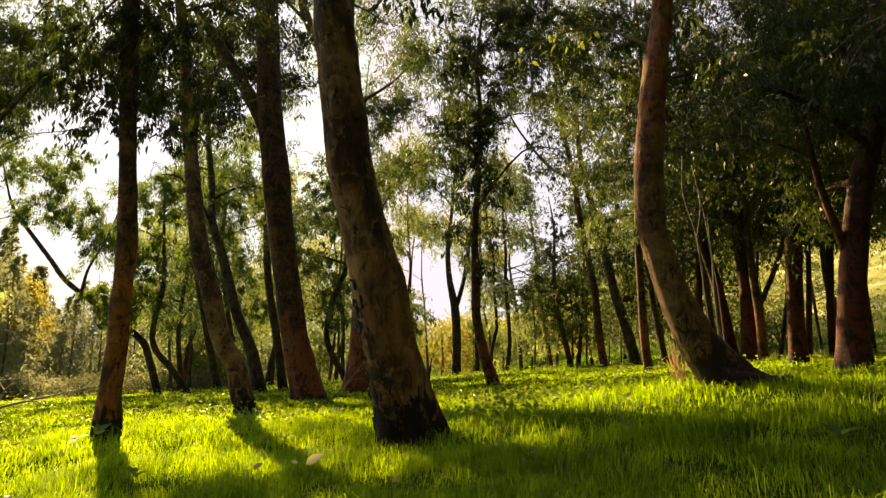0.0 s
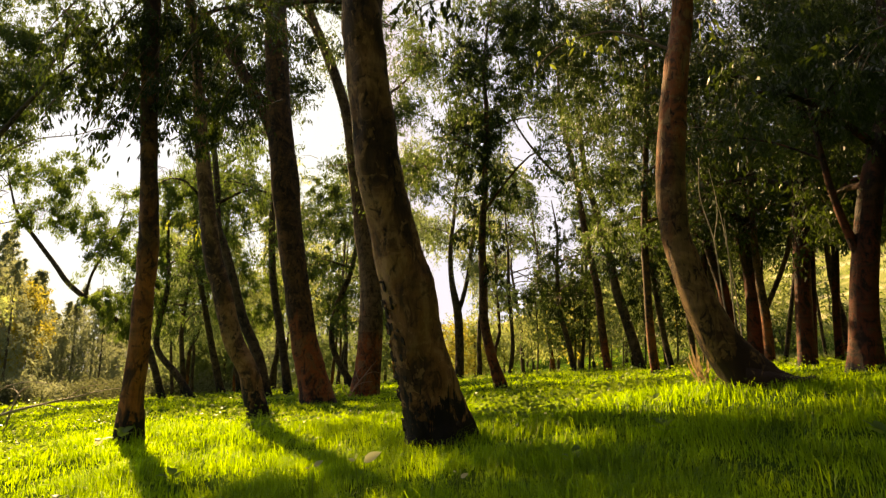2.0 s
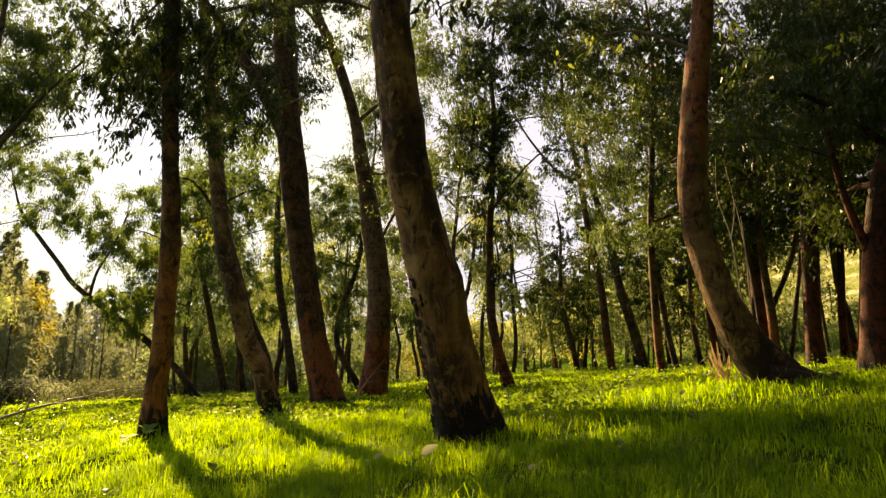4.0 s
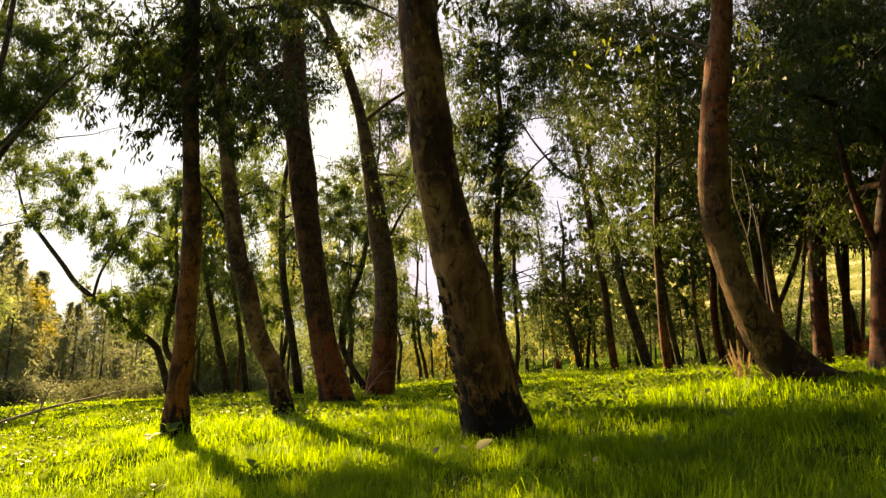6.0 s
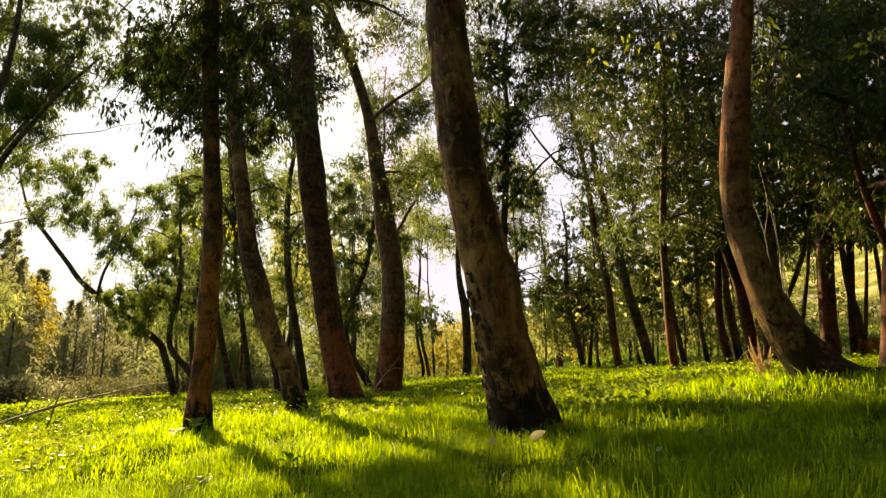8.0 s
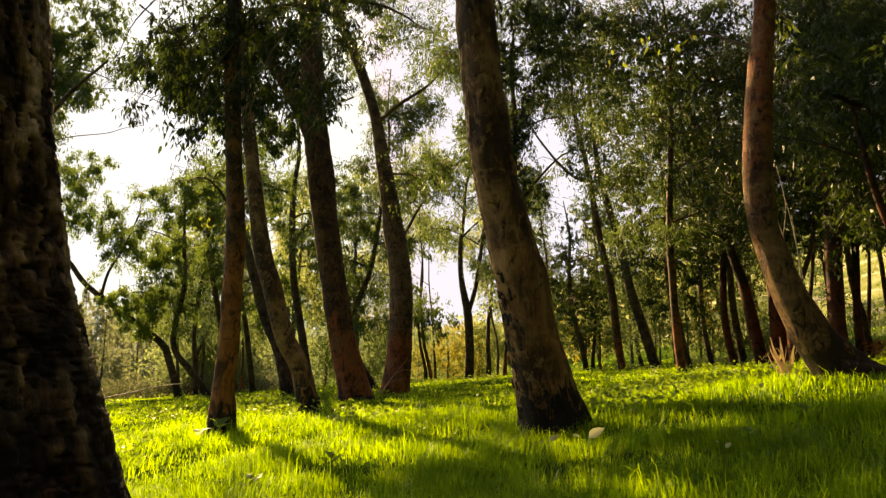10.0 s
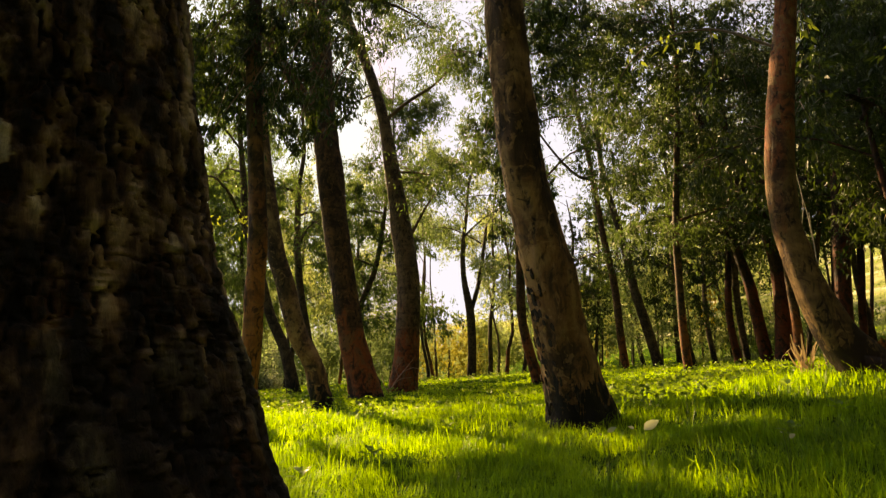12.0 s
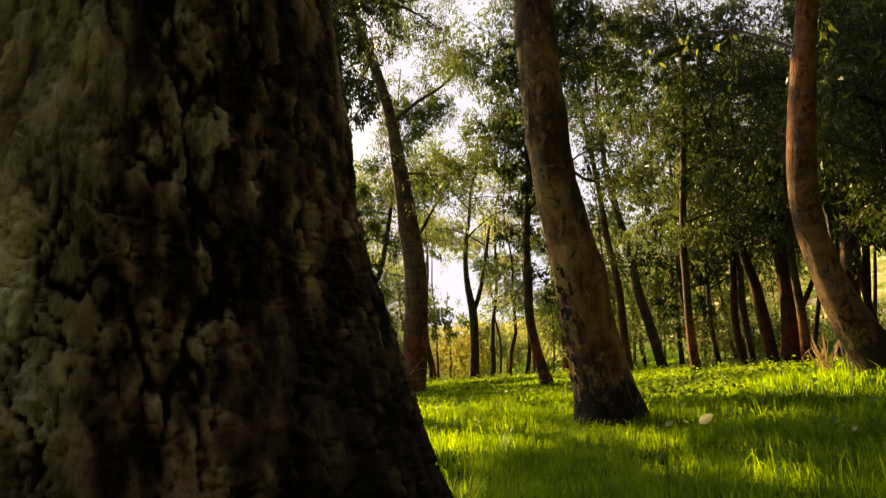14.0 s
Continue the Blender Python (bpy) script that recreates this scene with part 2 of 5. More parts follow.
def quads_mesh(name, verts, quads, mat, smooth=False):
    """A mesh from numpy arrays: verts (n, 3), quads (m, 4)."""
    me = bpy.data.meshes.new(name)
    me.vertices.add(len(verts))
    me.vertices.foreach_set("co", np.asarray(verts, dtype=np.float32).ravel())
    me.loops.add(quads.size)
    me.loops.foreach_set("vertex_index", quads.astype(np.int32).ravel())
    me.polygons.add(len(quads))
    me.polygons.foreach_set("loop_start", np.arange(0, quads.size, 4, dtype=np.int32))
    me.polygons.foreach_set("use_smooth", np.full(len(quads), smooth))
    me.materials.append(mat)
    me.update(calc_edges=True)
    return me


def tris_mesh(name, verts, tris, mat):
    """A mesh of flat triangles from numpy arrays: verts (n, 3), tris (m, 3)."""
    me = bpy.data.meshes.new(name)
    me.vertices.add(len(verts))
    me.vertices.foreach_set("co", np.asarray(verts, dtype=np.float32).ravel())
    me.loops.add(tris.size)
    me.loops.foreach_set("vertex_index", tris.astype(np.int32).ravel())
    me.polygons.add(len(tris))
    me.polygons.foreach_set("loop_start", np.arange(0, tris.size, 3, dtype=np.int32))
    me.materials.append(mat)
    me.update(calc_edges=True)
    return me


def part(name, me, parent, label="", kind=""):
    ob = new(name, me)
    ob.parent = parent
    return tagged(ob, label=label, kind=kind)


def ground_z(x, y):
    """Height of the turf: a slope that rises to the east, a hillside beyond it, a fall past the grove's edge."""
    x, y = np.asarray(x, float), np.asarray(y, float)
    z = 0.02 + 0.0564 * x - 0.003 * y + 0.0884 * np.tanh((x - 1) / 1.5) * np.exp(-np.maximum(y, -5) / 20)
    z = z + 0.09 * np.exp(-((x - 2.2) ** 2 + (y - 4.6) ** 2) / 1.2) + 0.12 * np.exp(-((x + 2.8) ** 2 + (y - 5.4) ** 2) / 1.0)
    d = np.hypot(x, y)
    flat = np.clip((-x - 9) / 30, 0, 1)
    z = z - flat * 0.03 * (x + 9)
    z = z - 0.035 * np.maximum(d - 27, 0) * np.clip((14 - x) / 10, 0, 1) * (y > 0)
    u = np.clip((x + 0.15 * y - 17) / 45, 0, 1)
    z = z + 17 * u * u * (3 - 2 * u)
    z = z + 0.22 * np.sin(4.2 * z) * np.clip(6 * u, 0, 1)
    z = np.maximum(z, -6)
    return z + 0.02 * np.sin(1.7 * x + 0.6 * y) * np.sin(1.3 * y - 0.5 * x) + 0.05 * np.sin(0.45 * x + 1.0) * np.sin(0.38 * y)


def smooth_path(pts, n):
    """n points along a smooth curve through the given ones (x, y, z, r)."""
    p = np.array(pts, float)
    p = np.vstack([2 * p[0] - p[1], p, 2 * p[-1] - p[-2]])
    out = []
    seg = len(p) - 3
    for u in np.linspace(0, seg - 1e-6, n):
        i = int(u)
        f = u - i
        a, b, c, d = p[i:i + 4]
        out.append(0.5 * (2 * b + (c - a) * f + (2 * a - 5 * b + 4 * c - d) * f * f + (3 * b - a - 3 * c + d) * f ** 3))
    return np.array(out)


def tube(name, pts, mat, sides=12, rings=24, rough=0.0, flare=0.0, seed=0, origin=(0, 0, 0), cap=True, knots=0, fluting=0.0):
    """A tapering limb or trunk swept along a smooth path, with uneven bark and a flared, lobed foot."""
    path = smooth_path(pts, rings)
    org = np.array(origin)
    rng = random.Random(seed)
    tang = np.gradient(path[:, :3], axis=0)
    tang /= np.linalg.norm(tang, axis=1)[:, None]
    ref = np.array([0, 1.0, 0]) if abs(tang[:, 1]).max() < 0.85 else np.array([0.3, 0.2, 1.0])
    side = np.cross(tang, ref)
    side /= np.linalg.norm(side, axis=1)[:, None]
    up = np.cross(side, tang)
    th = np.linspace(0, 2 * np.pi, sides, endpoint=False)
    lobes, ph = rng.choice((4, 5)), rng.uniform(0, 6)
    bumps = [(rng.uniform(0.15, 0.9), rng.uniform(0, 6.28), rng.uniform(0.10, 0.22)) for _ in range(knots)]
    length = np.concatenate([[0], np.cumsum(np.linalg.norm(np.diff(path[:, :3], axis=0), axis=1))])
    verts = []
    for k in range(rings):
        r = path[k, 3]
        h = length[k]
        scale = np.ones(sides)
        if flare:
            scale += flare * math.exp(-h / (1.1 * path[0, 3])) * (0.7 + 0.45 * np.sin(lobes * th + ph))
        if fluting:
            scale += fluting * np.sin(3 * th + ph + 0.6 * h) + 0.6 * fluting * np.sin(5 * th - 1.7 * h)
        for at, ang, size in bumps:
            da = np.angle(np.exp(1j * (th - ang)))
            scale += size * np.exp(-((h - at * length[-1]) / (1.6 * r)) ** 2 - (da / 0.5) ** 2)
        ring = path[k, :3] + r * scale[:, None] * (np.cos(th)[:, None] * side[k] + np.sin(th)[:, None] * up[k])
        if rough:
            for j in range(sides):
                q = Vector((ring[j, 0] * 9, ring[j, 1] * 9, ring[j, 2] * 3.5))
                n = noise.fractal(q, 0.8, 2.1, 4)
                ring[j] += (ring[j] - path[k, :3]) * rough * n
        verts.append(ring)
    verts = np.vstack(verts) - org
    i = np.arange(rings - 1)[:, None] * sides
    j = np.arange(sides)[None, :]
    j2 = (j + 1) % sides
    quads = np.stack([i + j, i + j2, i + sides + j2, i + sides + j], axis=-1).reshape(-1, 4)
    if cap:
        top = (path[-1, :3] + tang[-1] * path[-1, 3] * 0.6 - org)[None]
        verts = np.vstack([verts, top])
        e = len(verts) - 1
        last = (rings - 1) * sides
        caps = np.stack([last + j[0, ::2], last + j[0, 1::2] if sides % 2 == 0 else last + j2[0, ::2], last + (j[0, ::2] + 2) % sides, np.full(len(j[0, ::2]), e)], axis=-1)
        quads = np.vstack([quads, caps])
    return quads_mesh(name, verts, quads, mat, True)


def leaves(name, centres, along, size, mat, rng, width=0.2, origin=(0, 0, 0), small=False):
    """One mesh of lance-shaped leaves: each a bent blade from its stalk along a way; small ones far off are sickle-shaped slips."""
    n = len(centres)
    along = along / np.linalg.norm(along, axis=1)[:, None]
    flat = rng.normal(size=(n, 3))
    side = np.cross(along, flat)
    side /= np.linalg.norm(side, axis=1)[:, None] + 1e-9
    nor = np.cross(side, along)
    ln = size[:, None]
    w = ln * width * rng.uniform(0.75, 1.25, (n, 1))
    bend = ln * rng.uniform(-0.16, 0.16, (n, 1))
    a = centres
    b = centres + along * ln * 0.42 + side * w * 0.5 + nor * bend
    c = centres + along * ln + nor * bend * -0.4
    if small:
        m = centres + along * ln * rng.uniform(0.3, 0.55, (n, 1)) + side * w + nor * bend
        return tris_mesh(name, np.stack([a, m, c], axis=1).reshape(-1, 3) - np.array(origin), np.arange(3 * n).reshape(-1, 3), mat)
    d = centres + along * ln * 0.42 - side * w * 0.5 + nor * bend
    verts = np.stack([a, b, c, d], axis=1).reshape(-1, 3) - np.array(origin)
    quads = np.arange(4 * n).reshape(-1, 4)
    return quads_mesh(name, verts, quads, mat)


def leaf_blade(name, mat, width=0.22, curl=0.12):
    """One lance-shaped leaf, a metre long along +z, with a folded midrib; objects scale it."""
    V, F = [], []
    rows = 5
    for k in range(rows + 1):
        f = k / rows
        half = width * 0.5 * math.sin(math.pi * min(1, 0.08 + 0.92 * f)) ** 0.8 * (1.15 - 0.4 * f)
        if k in (0, rows):
            half = 0.012
        bend = curl * (f - f * f) * 2
        V += [(-half, bend + 0.25 * half, f), (0, bend, f), (half, bend + 0.25 * half, f)]
    for k in range(rows):
        a = 3 * k
        F += [(a, a + 1, a + 4, a + 3), (a + 1, a + 2, a + 5, a + 4)]
    return mesh_of(name, V, F, mat)


def hang_leaves(parent, origin, places, ways, sizes, meshes, rng):
    """Single leaves, each an object of its own under its branch."""
    org = Vector(origin)
    for p, w, s in zip(places, ways, sizes):
        q = Vector(w).to_track_quat("Z", "Y") @ Euler((0, 0, rng.uniform(0, 6.28))).to_quaternion()
        ob = part("leaf", meshes[int(rng.integers(len(meshes)))], parent)
        ob.matrix_basis = Matrix.LocRotScale(Vector(p) - org, q, Vector((s, s, s)))


# gaps of open sky in the canopy, as bearings and heights (degrees) from the middle of the clearing, with half-widths
GLADE = np.array((-0.65, -0.06, 0.40))
GAPS = np.array([
    (-28.8, 18.9, 5.8, 3.8), (-33.8, 15.5, 2.0, 2.5), (-10.5, 22.2, 2.1, 5.0), (-33.6, 8.8, 3.5, 2.8), (-32.0, 5.8, 2.0, 1.8),
    (9.8, 20.7, 1.8, 2.8), (11.9, 11.8, 1.8, 3.0), (1.2, 6.8, 2.3, 3.8), (2.2, 29.5, 1.1, 1.8), (-29.1, 28.5, 1.6, 1.7),
    (11.3, 16.0, 1.5, 2.0), (-16.7, 11.1, 1.1, 2.5), (-7.9, 27.8, 1.5, 1.3), (-1.8, 9.4, 1.3, 3.0), (8.1, 8.8, 1.3, 2.0)])
# sunlit patches of the turf: x, y, half-widths; the crowns stand open towards the sun over them
# the last number is the share of leaves that stand aside
LIT = np.array([(-4.6, 7.2, 3.4, 2.6, 0.95), (-3.3, 4.3, 1.3, 0.9, 0.93), (-2.2, 4.9, 1.0, 0.8, 0.93), (-1.35, 3.85, 0.80, 0.46, 0.95), (-1.0, 3.3, 0.5, 0.3, 0.9), (-2.3, 3.3, 0.9, 0.6, 0.93),
                (-1.75, 2.5, 0.75, 0.42, 0.90), (-9.0, 13.0, 5.0, 4.5, 0.95), (0.6, 3.5, 0.42, 0.36, 0.9), (1.0, 4.7, 1.0, 0.5, 0.85), (0.4, 6.8, 1.6, 0.6, 0.85), (2.6, 9.0, 1.8, 0.8, 0.85), (-1.4, 6.6, 1.3, 0.35, 0.8),
                (0.0, 1.33, 0.34, 0.27, 0.9), (-0.15, 1.95, 0.28, 0.2, 0.7), (-1.1, 2.0, 0.4, 0.2, 0.6), (9.0, 20.0, 4.0, 2.5, 0.93), (1.0, 22.0, 4.0, 3.0, 0.93), (-2.5, 10.2, 2.6, 0.7, 0.8), (3.4, 5.2, 0.8, 0.4, 0.8), (-0.47, 2.2, 0.16, 0.14, 0.97), (-0.28, 1.84, 0.2, 0.15, 0.97), (3.7, 0.4, 0.75, 0.55, 0.95),
                (0.3, 5.5, 1.0, 0.35, 0.9), (1.9, 6.2, 1.0, 0.45, 0.9), (1.2, 8.2, 1.2, 0.4, 0.9), (1.6, 3.9, 0.5, 0.25, 0.85)])
spot_rng = np.random.default_rng(58)
LIT = np.vstack([LIT] + [(spot_rng.uniform(-1.2, 3.6), spot_rng.uniform(2.7, 8.5), spot_rng.uniform(0.10, 0.28), spot_rng.uniform(0.05, 0.13), 0.93) for _ in range(40)])


# smaller thin places in the canopy: bearing, height, half-width, share of open sky
THIN = np.array([(-29.0, 29.3, 1.6, 0.95), (-34.6, 27.5, 2.0, 0.5), (-26.2, 27.3, 1.5, 0.5), (-7.9, 30.2, 1.5, 0.6), (0.7, 30.4, 1.5, 0.6), (9.5, 18.7, 1.8, 0.7), (11.9, 12.9, 1.5, 0.7), (8.6, 9.3, 1.5, 0.7), (7.2, 5.7, 1.5, 0.7), (22.1, 27.2, 1.3, 0.6), (17.7, 22.6, 1.0, 0.6), (22.0, 7.3, 1.0, 0.6), (-0.4, 5.7, 1.5, 0.75), (-1.8, 8.9, 1.3, 0.6), (-17.2, 27.9, 1.5, 0.45), (-18.9, 29.1, 1.5, 0.4), (31.2, 20.5, 1.2, 0.4), (36.9, 21.4, 0.9, 0.6), (36.5, 15.0, 1.2, 0.4), (-10.1, 11.4, 1.3, 0.4), (-22.5, 11.2, 1.0, 0.4), (-30.6, 21.9, 1.6, 0.7)])
FIELD = np.random.default_rng(23).random((400, 200))


def speckled(p):
    """True where the foliage stands open in small chinks."""
    q = p - GLADE
    az = np.degrees(np.arctan2(q[:, 0], q[:, 1]))
    el = np.degrees(np.arctan2(q[:, 2], np.hypot(q[:, 0], q[:, 1])))
    inside = (abs(az) < 41) & (el > 4) & (el < 38)
    u, v = np.clip(az + 41, 0, 82) / 0.215, np.clip(el, 0, 40) / 0.215
    i, j = np.minimum(u.astype(int), 398), np.minimum(v.astype(int), 198)
    fu, fv = u - i, v - j
    fu, fv = np.clip(fu, 0, 1), np.clip(fv, 0, 1)
    n = (FIELD[i, j] * (1 - fu) + FIELD[i + 1, j] * fu) * (1 - fv) + (FIELD[i, j + 1] * (1 - fu) + FIELD[i + 1, j + 1] * fu) * fv
    share = np.interp(az, (-40, -30, -20, -12, 0, 11, 15, 24, 30, 36, 40), (0.06, 0.07, 0.08, 0.07, 0.07, 0.12, 0.19, 0.20, 0.13, 0.07, 0.05))
    share = share * np.interp(el, (8, 12, 17), (1.1, 1.0, 0.62)) ** (az > 8)
    near = np.exp(-(((az[:, None] - THIN[:, 0]) ** 2 + (el[:, None] - THIN[:, 1]) ** 2) / THIN[:, 2] ** 2) ** 2) * THIN[:, 3] * 0.62
    share = np.maximum(share, near.max(axis=1))
    level = np.interp(share, (0, 0.1, 0.25, 0.5, 0.75, 0.9, 1), (1.0, 0.74, 0.63, 0.5, 0.37, 0.26, 0.0))
    return inside & (n > level)


def open_sky(p, rng, margin=1.0):
    """True where a clump at p would close a gap in the canopy."""
    q = p - GLADE
    az = np.degrees(np.arctan2(q[:, 0], q[:, 1]))
    el = np.degrees(np.arctan2(q[:, 2], np.hypot(q[:, 0], q[:, 1])))
    u = ((az[:, None] - GAPS[:, 0]) / GAPS[:, 2]) ** 2 + ((el[:, None] - GAPS[:, 1]) / GAPS[:, 3]) ** 2
    return (u < margin * rng.uniform(0.7, 1.25, (len(p), 1))).any(axis=1)


def shades_lit(p, rng):
    s = np.array(SUN)
    h = p[:, :2]
    for _ in range(3):  # where the leaf's shadow falls on the slope
        h = p[:, :2] - s[:2] * ((p[:, 2] - ground_z(h[:, 0], h[:, 1]) - 0.06) / s[2])[:, None]
    u = ((h[:, 0:1] - LIT[:, 0]) / LIT[:, 2]) ** 2 + ((h[:, 1:2] - LIT[:, 1]) / LIT[:, 3]) ** 2
    return ((u < rng.uniform(0.75, 1.2, (len(p), 1))) & (rng.random((len(p), 1)) < LIT[:, 4])).any(axis=1)


def clump_leaves(clumps, per, size, rng, hang=0.75, keep_light=True, gaps=True, cover=None):
    """Leaf places, ways and sizes for clumps (x, y, z, radius)."""
    c = np.array(clumps)
    keep = np.ones(len(c), bool)
    if gaps:
        keep &= ~open_sky(c[:, :3], rng)
    c = c[keep]
    idx = np.repeat(np.arange(len(c)), per if cover is None else np.maximum(4, cover * 33 * (c[:, 3] / size) ** 2).astype(int))
    # leaves hang in rows along short drooping twigs, scattered through the clump
    seat = rng.normal(size=(len(c), 14, 3))
    seat *= rng.uniform(0.1, 1, (len(c), 14, 1)) ** 0.4 / np.linalg.norm(seat, axis=2)[:, :, None]
    twigs = seat * 0.5 + rng.normal(size=seat.shape) * 0.5 - np.array((0, 0, 0.35))
    pick = rng.integers(14, size=len(idx))
    v = twigs[idx, pick]
    f = rng.uniform(-0.35, 0.55, (len(idx), 1))
    p = c[idx, :3] + (seat[idx, pick] + v * f + rng.normal(size=v.shape) * 0.10) * c[idx, 3:4]
    way = v * 0.7 + rng.normal(size=v.shape) * 0.45
    way[:, 2] -= hang * rng.uniform(0.4, 1.8, len(idx))
    s = size * rng.uniform(0.6, 1.25, len(idx))
    keep = np.ones(len(p), bool)
    if keep_light:
        keep &= ~shades_lit(p, rng)
    if gaps:
        keep &= ~(open_sky(p, rng, 0.75) & (rng.random(len(p)) < 0.9))
    unit = way / np.linalg.norm(way, axis=1)[:, None]
    keep &= ~speckled(p + unit * s[:, None] * 0.5)
    return p[keep], way[keep], s[keep]


def gum_tree(label, y, stem, bark, seed, top=None, spread=2.2, first=3.0, limbs=7, per=70, leaf=0.13, mat=None, forks=(), sides=14, rings=30,
             rough=0.05, flare=0.35, sprays=(), cover=1.5, clump=0.42, knots=2, name="gum_tree", gaps=True, spray_mat=None, spray_leaf=None, hidden=0.12, width=0.26, tilt=0.0, spray_open=False):
    """A gum tree: trunk through the given (x, z, radius) at depth y, forks, limbs spreading from it, drooping leaf clumps."""
    rng = np.random.default_rng(seed)
    mat = mat or LEAF_GUM
    small = y > 7 or y < 0
    if small and y > 0:
        leaf, per, spray_leaf = leaf * 0.82, int(per * 1.4), (spray_leaf or leaf) * 0.82
    x0, z0, r0 = stem[0]
    gz = float(ground_z(x0, y))
    base = (x0, y, min(gz, z0))
    root = tagged(new(name), label=label, category="tree", group="trees of the grove")
    root.location = base
    pts = [(x0 - (stem[1][0] - x0) * 0.2, y, min(gz, z0) - hidden, r0)] + [(x, y + tilt * z, z, r) for x, z, r in stem]
    last = np.array(pts[-1])
    lean = np.array(pts[-1][:3]) - np.array(pts[-2][:3])
    lean /= np.linalg.norm(lean)
    top = top or last[2] + 4
    steps = max(2, int((top - last[2]) / 1.2))
    for k in range(1, steps + 1):
        f = k / steps
        way = lean * (1 - 0.6 * f) + np.array((0.10 * rng.normal(), 0.15 * rng.normal(), 0.8))
        way /= np.linalg.norm(way)
        q = np.array(pts[-1][:3]) + way * (top - last[2]) / steps
        pts.append((*q, max(0.02, last[3] * (1 - 0.85 * f))))
    part("trunk", tube("trunk", pts, bark, sides, rings, rough, flare, seed, base, knots=knots, fluting=0.03), root)
    path = smooth_path(pts, 60)
    for i, fk in enumerate(forks):
        fp = [(x, y + 0.02 * i, z, r) for x, z, r in fk]
        part("limb", tube("limb", fp, bark, max(6, sides // 2), 16, rough, 0, seed + i, base), root)
    clumps, tw = [], []
    starts = [(path, first, path[-1, 2])] + [(smooth_path([(x, y, z, r) for x, z, r in fk], 20), fk[len(fk) // 2][1], fk[-1][1]) for fk in forks]
    ang = rng.uniform(0, 6.28)
    for src, lo, hi in starts:
        count = limbs if src is path else 2
        for k in range(count):
            h = lo + (hi - lo) * (k + 0.6) / count
            a = src[np.argmin(abs(src[:, 2] - h))]
            ang += 2.4 + rng.normal() * 0.3
            reach = spread * rng.uniform(0.6, 1.15) * (1.1 - 0.5 * (k / count))
            rise = reach * rng.uniform(0.25, 0.75)
            lp = []
            for f in (0, 0.3, 0.6, 0.85, 1.0):
                lp.append((a[0] + math.cos(ang) * reach * f + 0.06 * rng.normal() * f, a[1] + math.sin(ang) * reach * f + 0.06 * rng.normal() * f,
                           a[2] + rise * (f - 0.75 * f ** 3) , max(0.008, min(a[3] * 0.5, 0.07) * (1 - 0.8 * f))))
            if not (gaps and open_sky(np.array([lp[3][:3]]), rng)[0]):
                part("limb", tube("limb", lp, bark, 6, 9, 0, 0, seed + k, base), root)
            lpath = smooth_path(lp, 8)
            for f in range(2, 8):
                for _ in range(2):
                    o = rng.normal(size=3) * np.array((0.28, 0.28, 0.22)) * spread * 0.5
                    o[2] -= 0.12 * spread * rng.random()
                    c = lpath[f, :3] + o
                    clumps.append((*c, clump * rng.uniform(0.6, 1.2)))
                    tw.append((lpath[f, :3], c))
    for c in rng.permutation(np.arange(len(path)))[:4]:
        if path[c, 2] > first:
            clumps.append((*path[c, :3], clump))
    p, way, s = clump_leaves(clumps, per, leaf, rng, gaps=gaps)
    part("crown", leaves("crown", p, way, s, mat, rng, width, base, small), root, "drooping narrow gum leaves", "stuff")
    if sprays:
        p, way, s = clump_leaves(sprays, 0, spray_leaf or leaf, rng, hang=1.1, keep_light=spray_open, gaps=False, cover=cover)
        part("spray", leaves("spray", p, way, s, spray_mat or mat, rng, width * 1.15, base, small), root, "hanging leafy branch tips", "stuff")
        for sx, sy, sz, sr in sprays:
            tw.append((np.array((sx + 0.3 * rng.normal(), sy + 0.2 * rng.normal(), sz + 0.9 * sr + 0.25)), np.array((sx, sy, sz - 0.5 * sr))))
    # thin twigs from the limbs into the clumps
    V, Q = [], []
    for a, b in tw:
        if gaps and open_sky(np.array([b]), rng)[0]:
            continue
        d = b - a
        s1 = np.cross(d, (0.3, 0.5, 0.8))
        s1 /= np.linalg.norm(s1) + 1e-9
        s2 = np.cross(d, s1)
        s2 /= np.linalg.norm(s2) + 1e-9
        m = a + d * 0.5 + np.array((0, 0, 0.12)) * np.linalg.norm(d)
        i = len(V)
        for q, r in ((a, 0.012), (m, 0.008), (b, 0.003)):
            for t3 in range(3):
                V.append(q + r * (math.cos(2.094 * t3) * s1 + math.sin(2.094 * t3) * s2) - np.array(base))
        for g in (0, 3):
            for t3 in range(3):
                Q.append((i + g + t3, i + g + (t3 + 1) % 3, i + g + 3 + (t3 + 1) % 3, i + g + 3 + t3))
    if V:
        part("twigwork", quads_mesh("twigwork", np.array(V), np.array(Q), TWIG, True), root, "thin brown twigs", "stuff")
    return root


# ---------------------------------------------------------------- ground
def make_ground():
    xs = np.concatenate([-np.geomspace(900, 16, 30), np.linspace(-15, 15, 121), np.geomspace(16, 900, 30)])
    ys = np.concatenate([-np.geomspace(900, 5, 20), np.linspace(-4, 30, 137), np.geomspace(31, 1200, 40)])
    X, Y = np.meshgrid(xs, ys)
    Z = ground_z(X, Y)
    nx = len(xs)
    i = (np.arange(len(ys) - 1)[:, None] * nx + np.arange(nx - 1)[None, :]).ravel()
    quads = np.stack([i, i + 1, i + nx + 1, i + nx], axis=-1)
    g = new("ground", quads_mesh("ground", np.stack([X.ravel(), Y.ravel(), Z.ravel()], axis=-1), quads, ground_material(), True))
    tagged(g, label="sloping grove floor covered in green spring turf", category="ground", kind="structure")


make_ground()


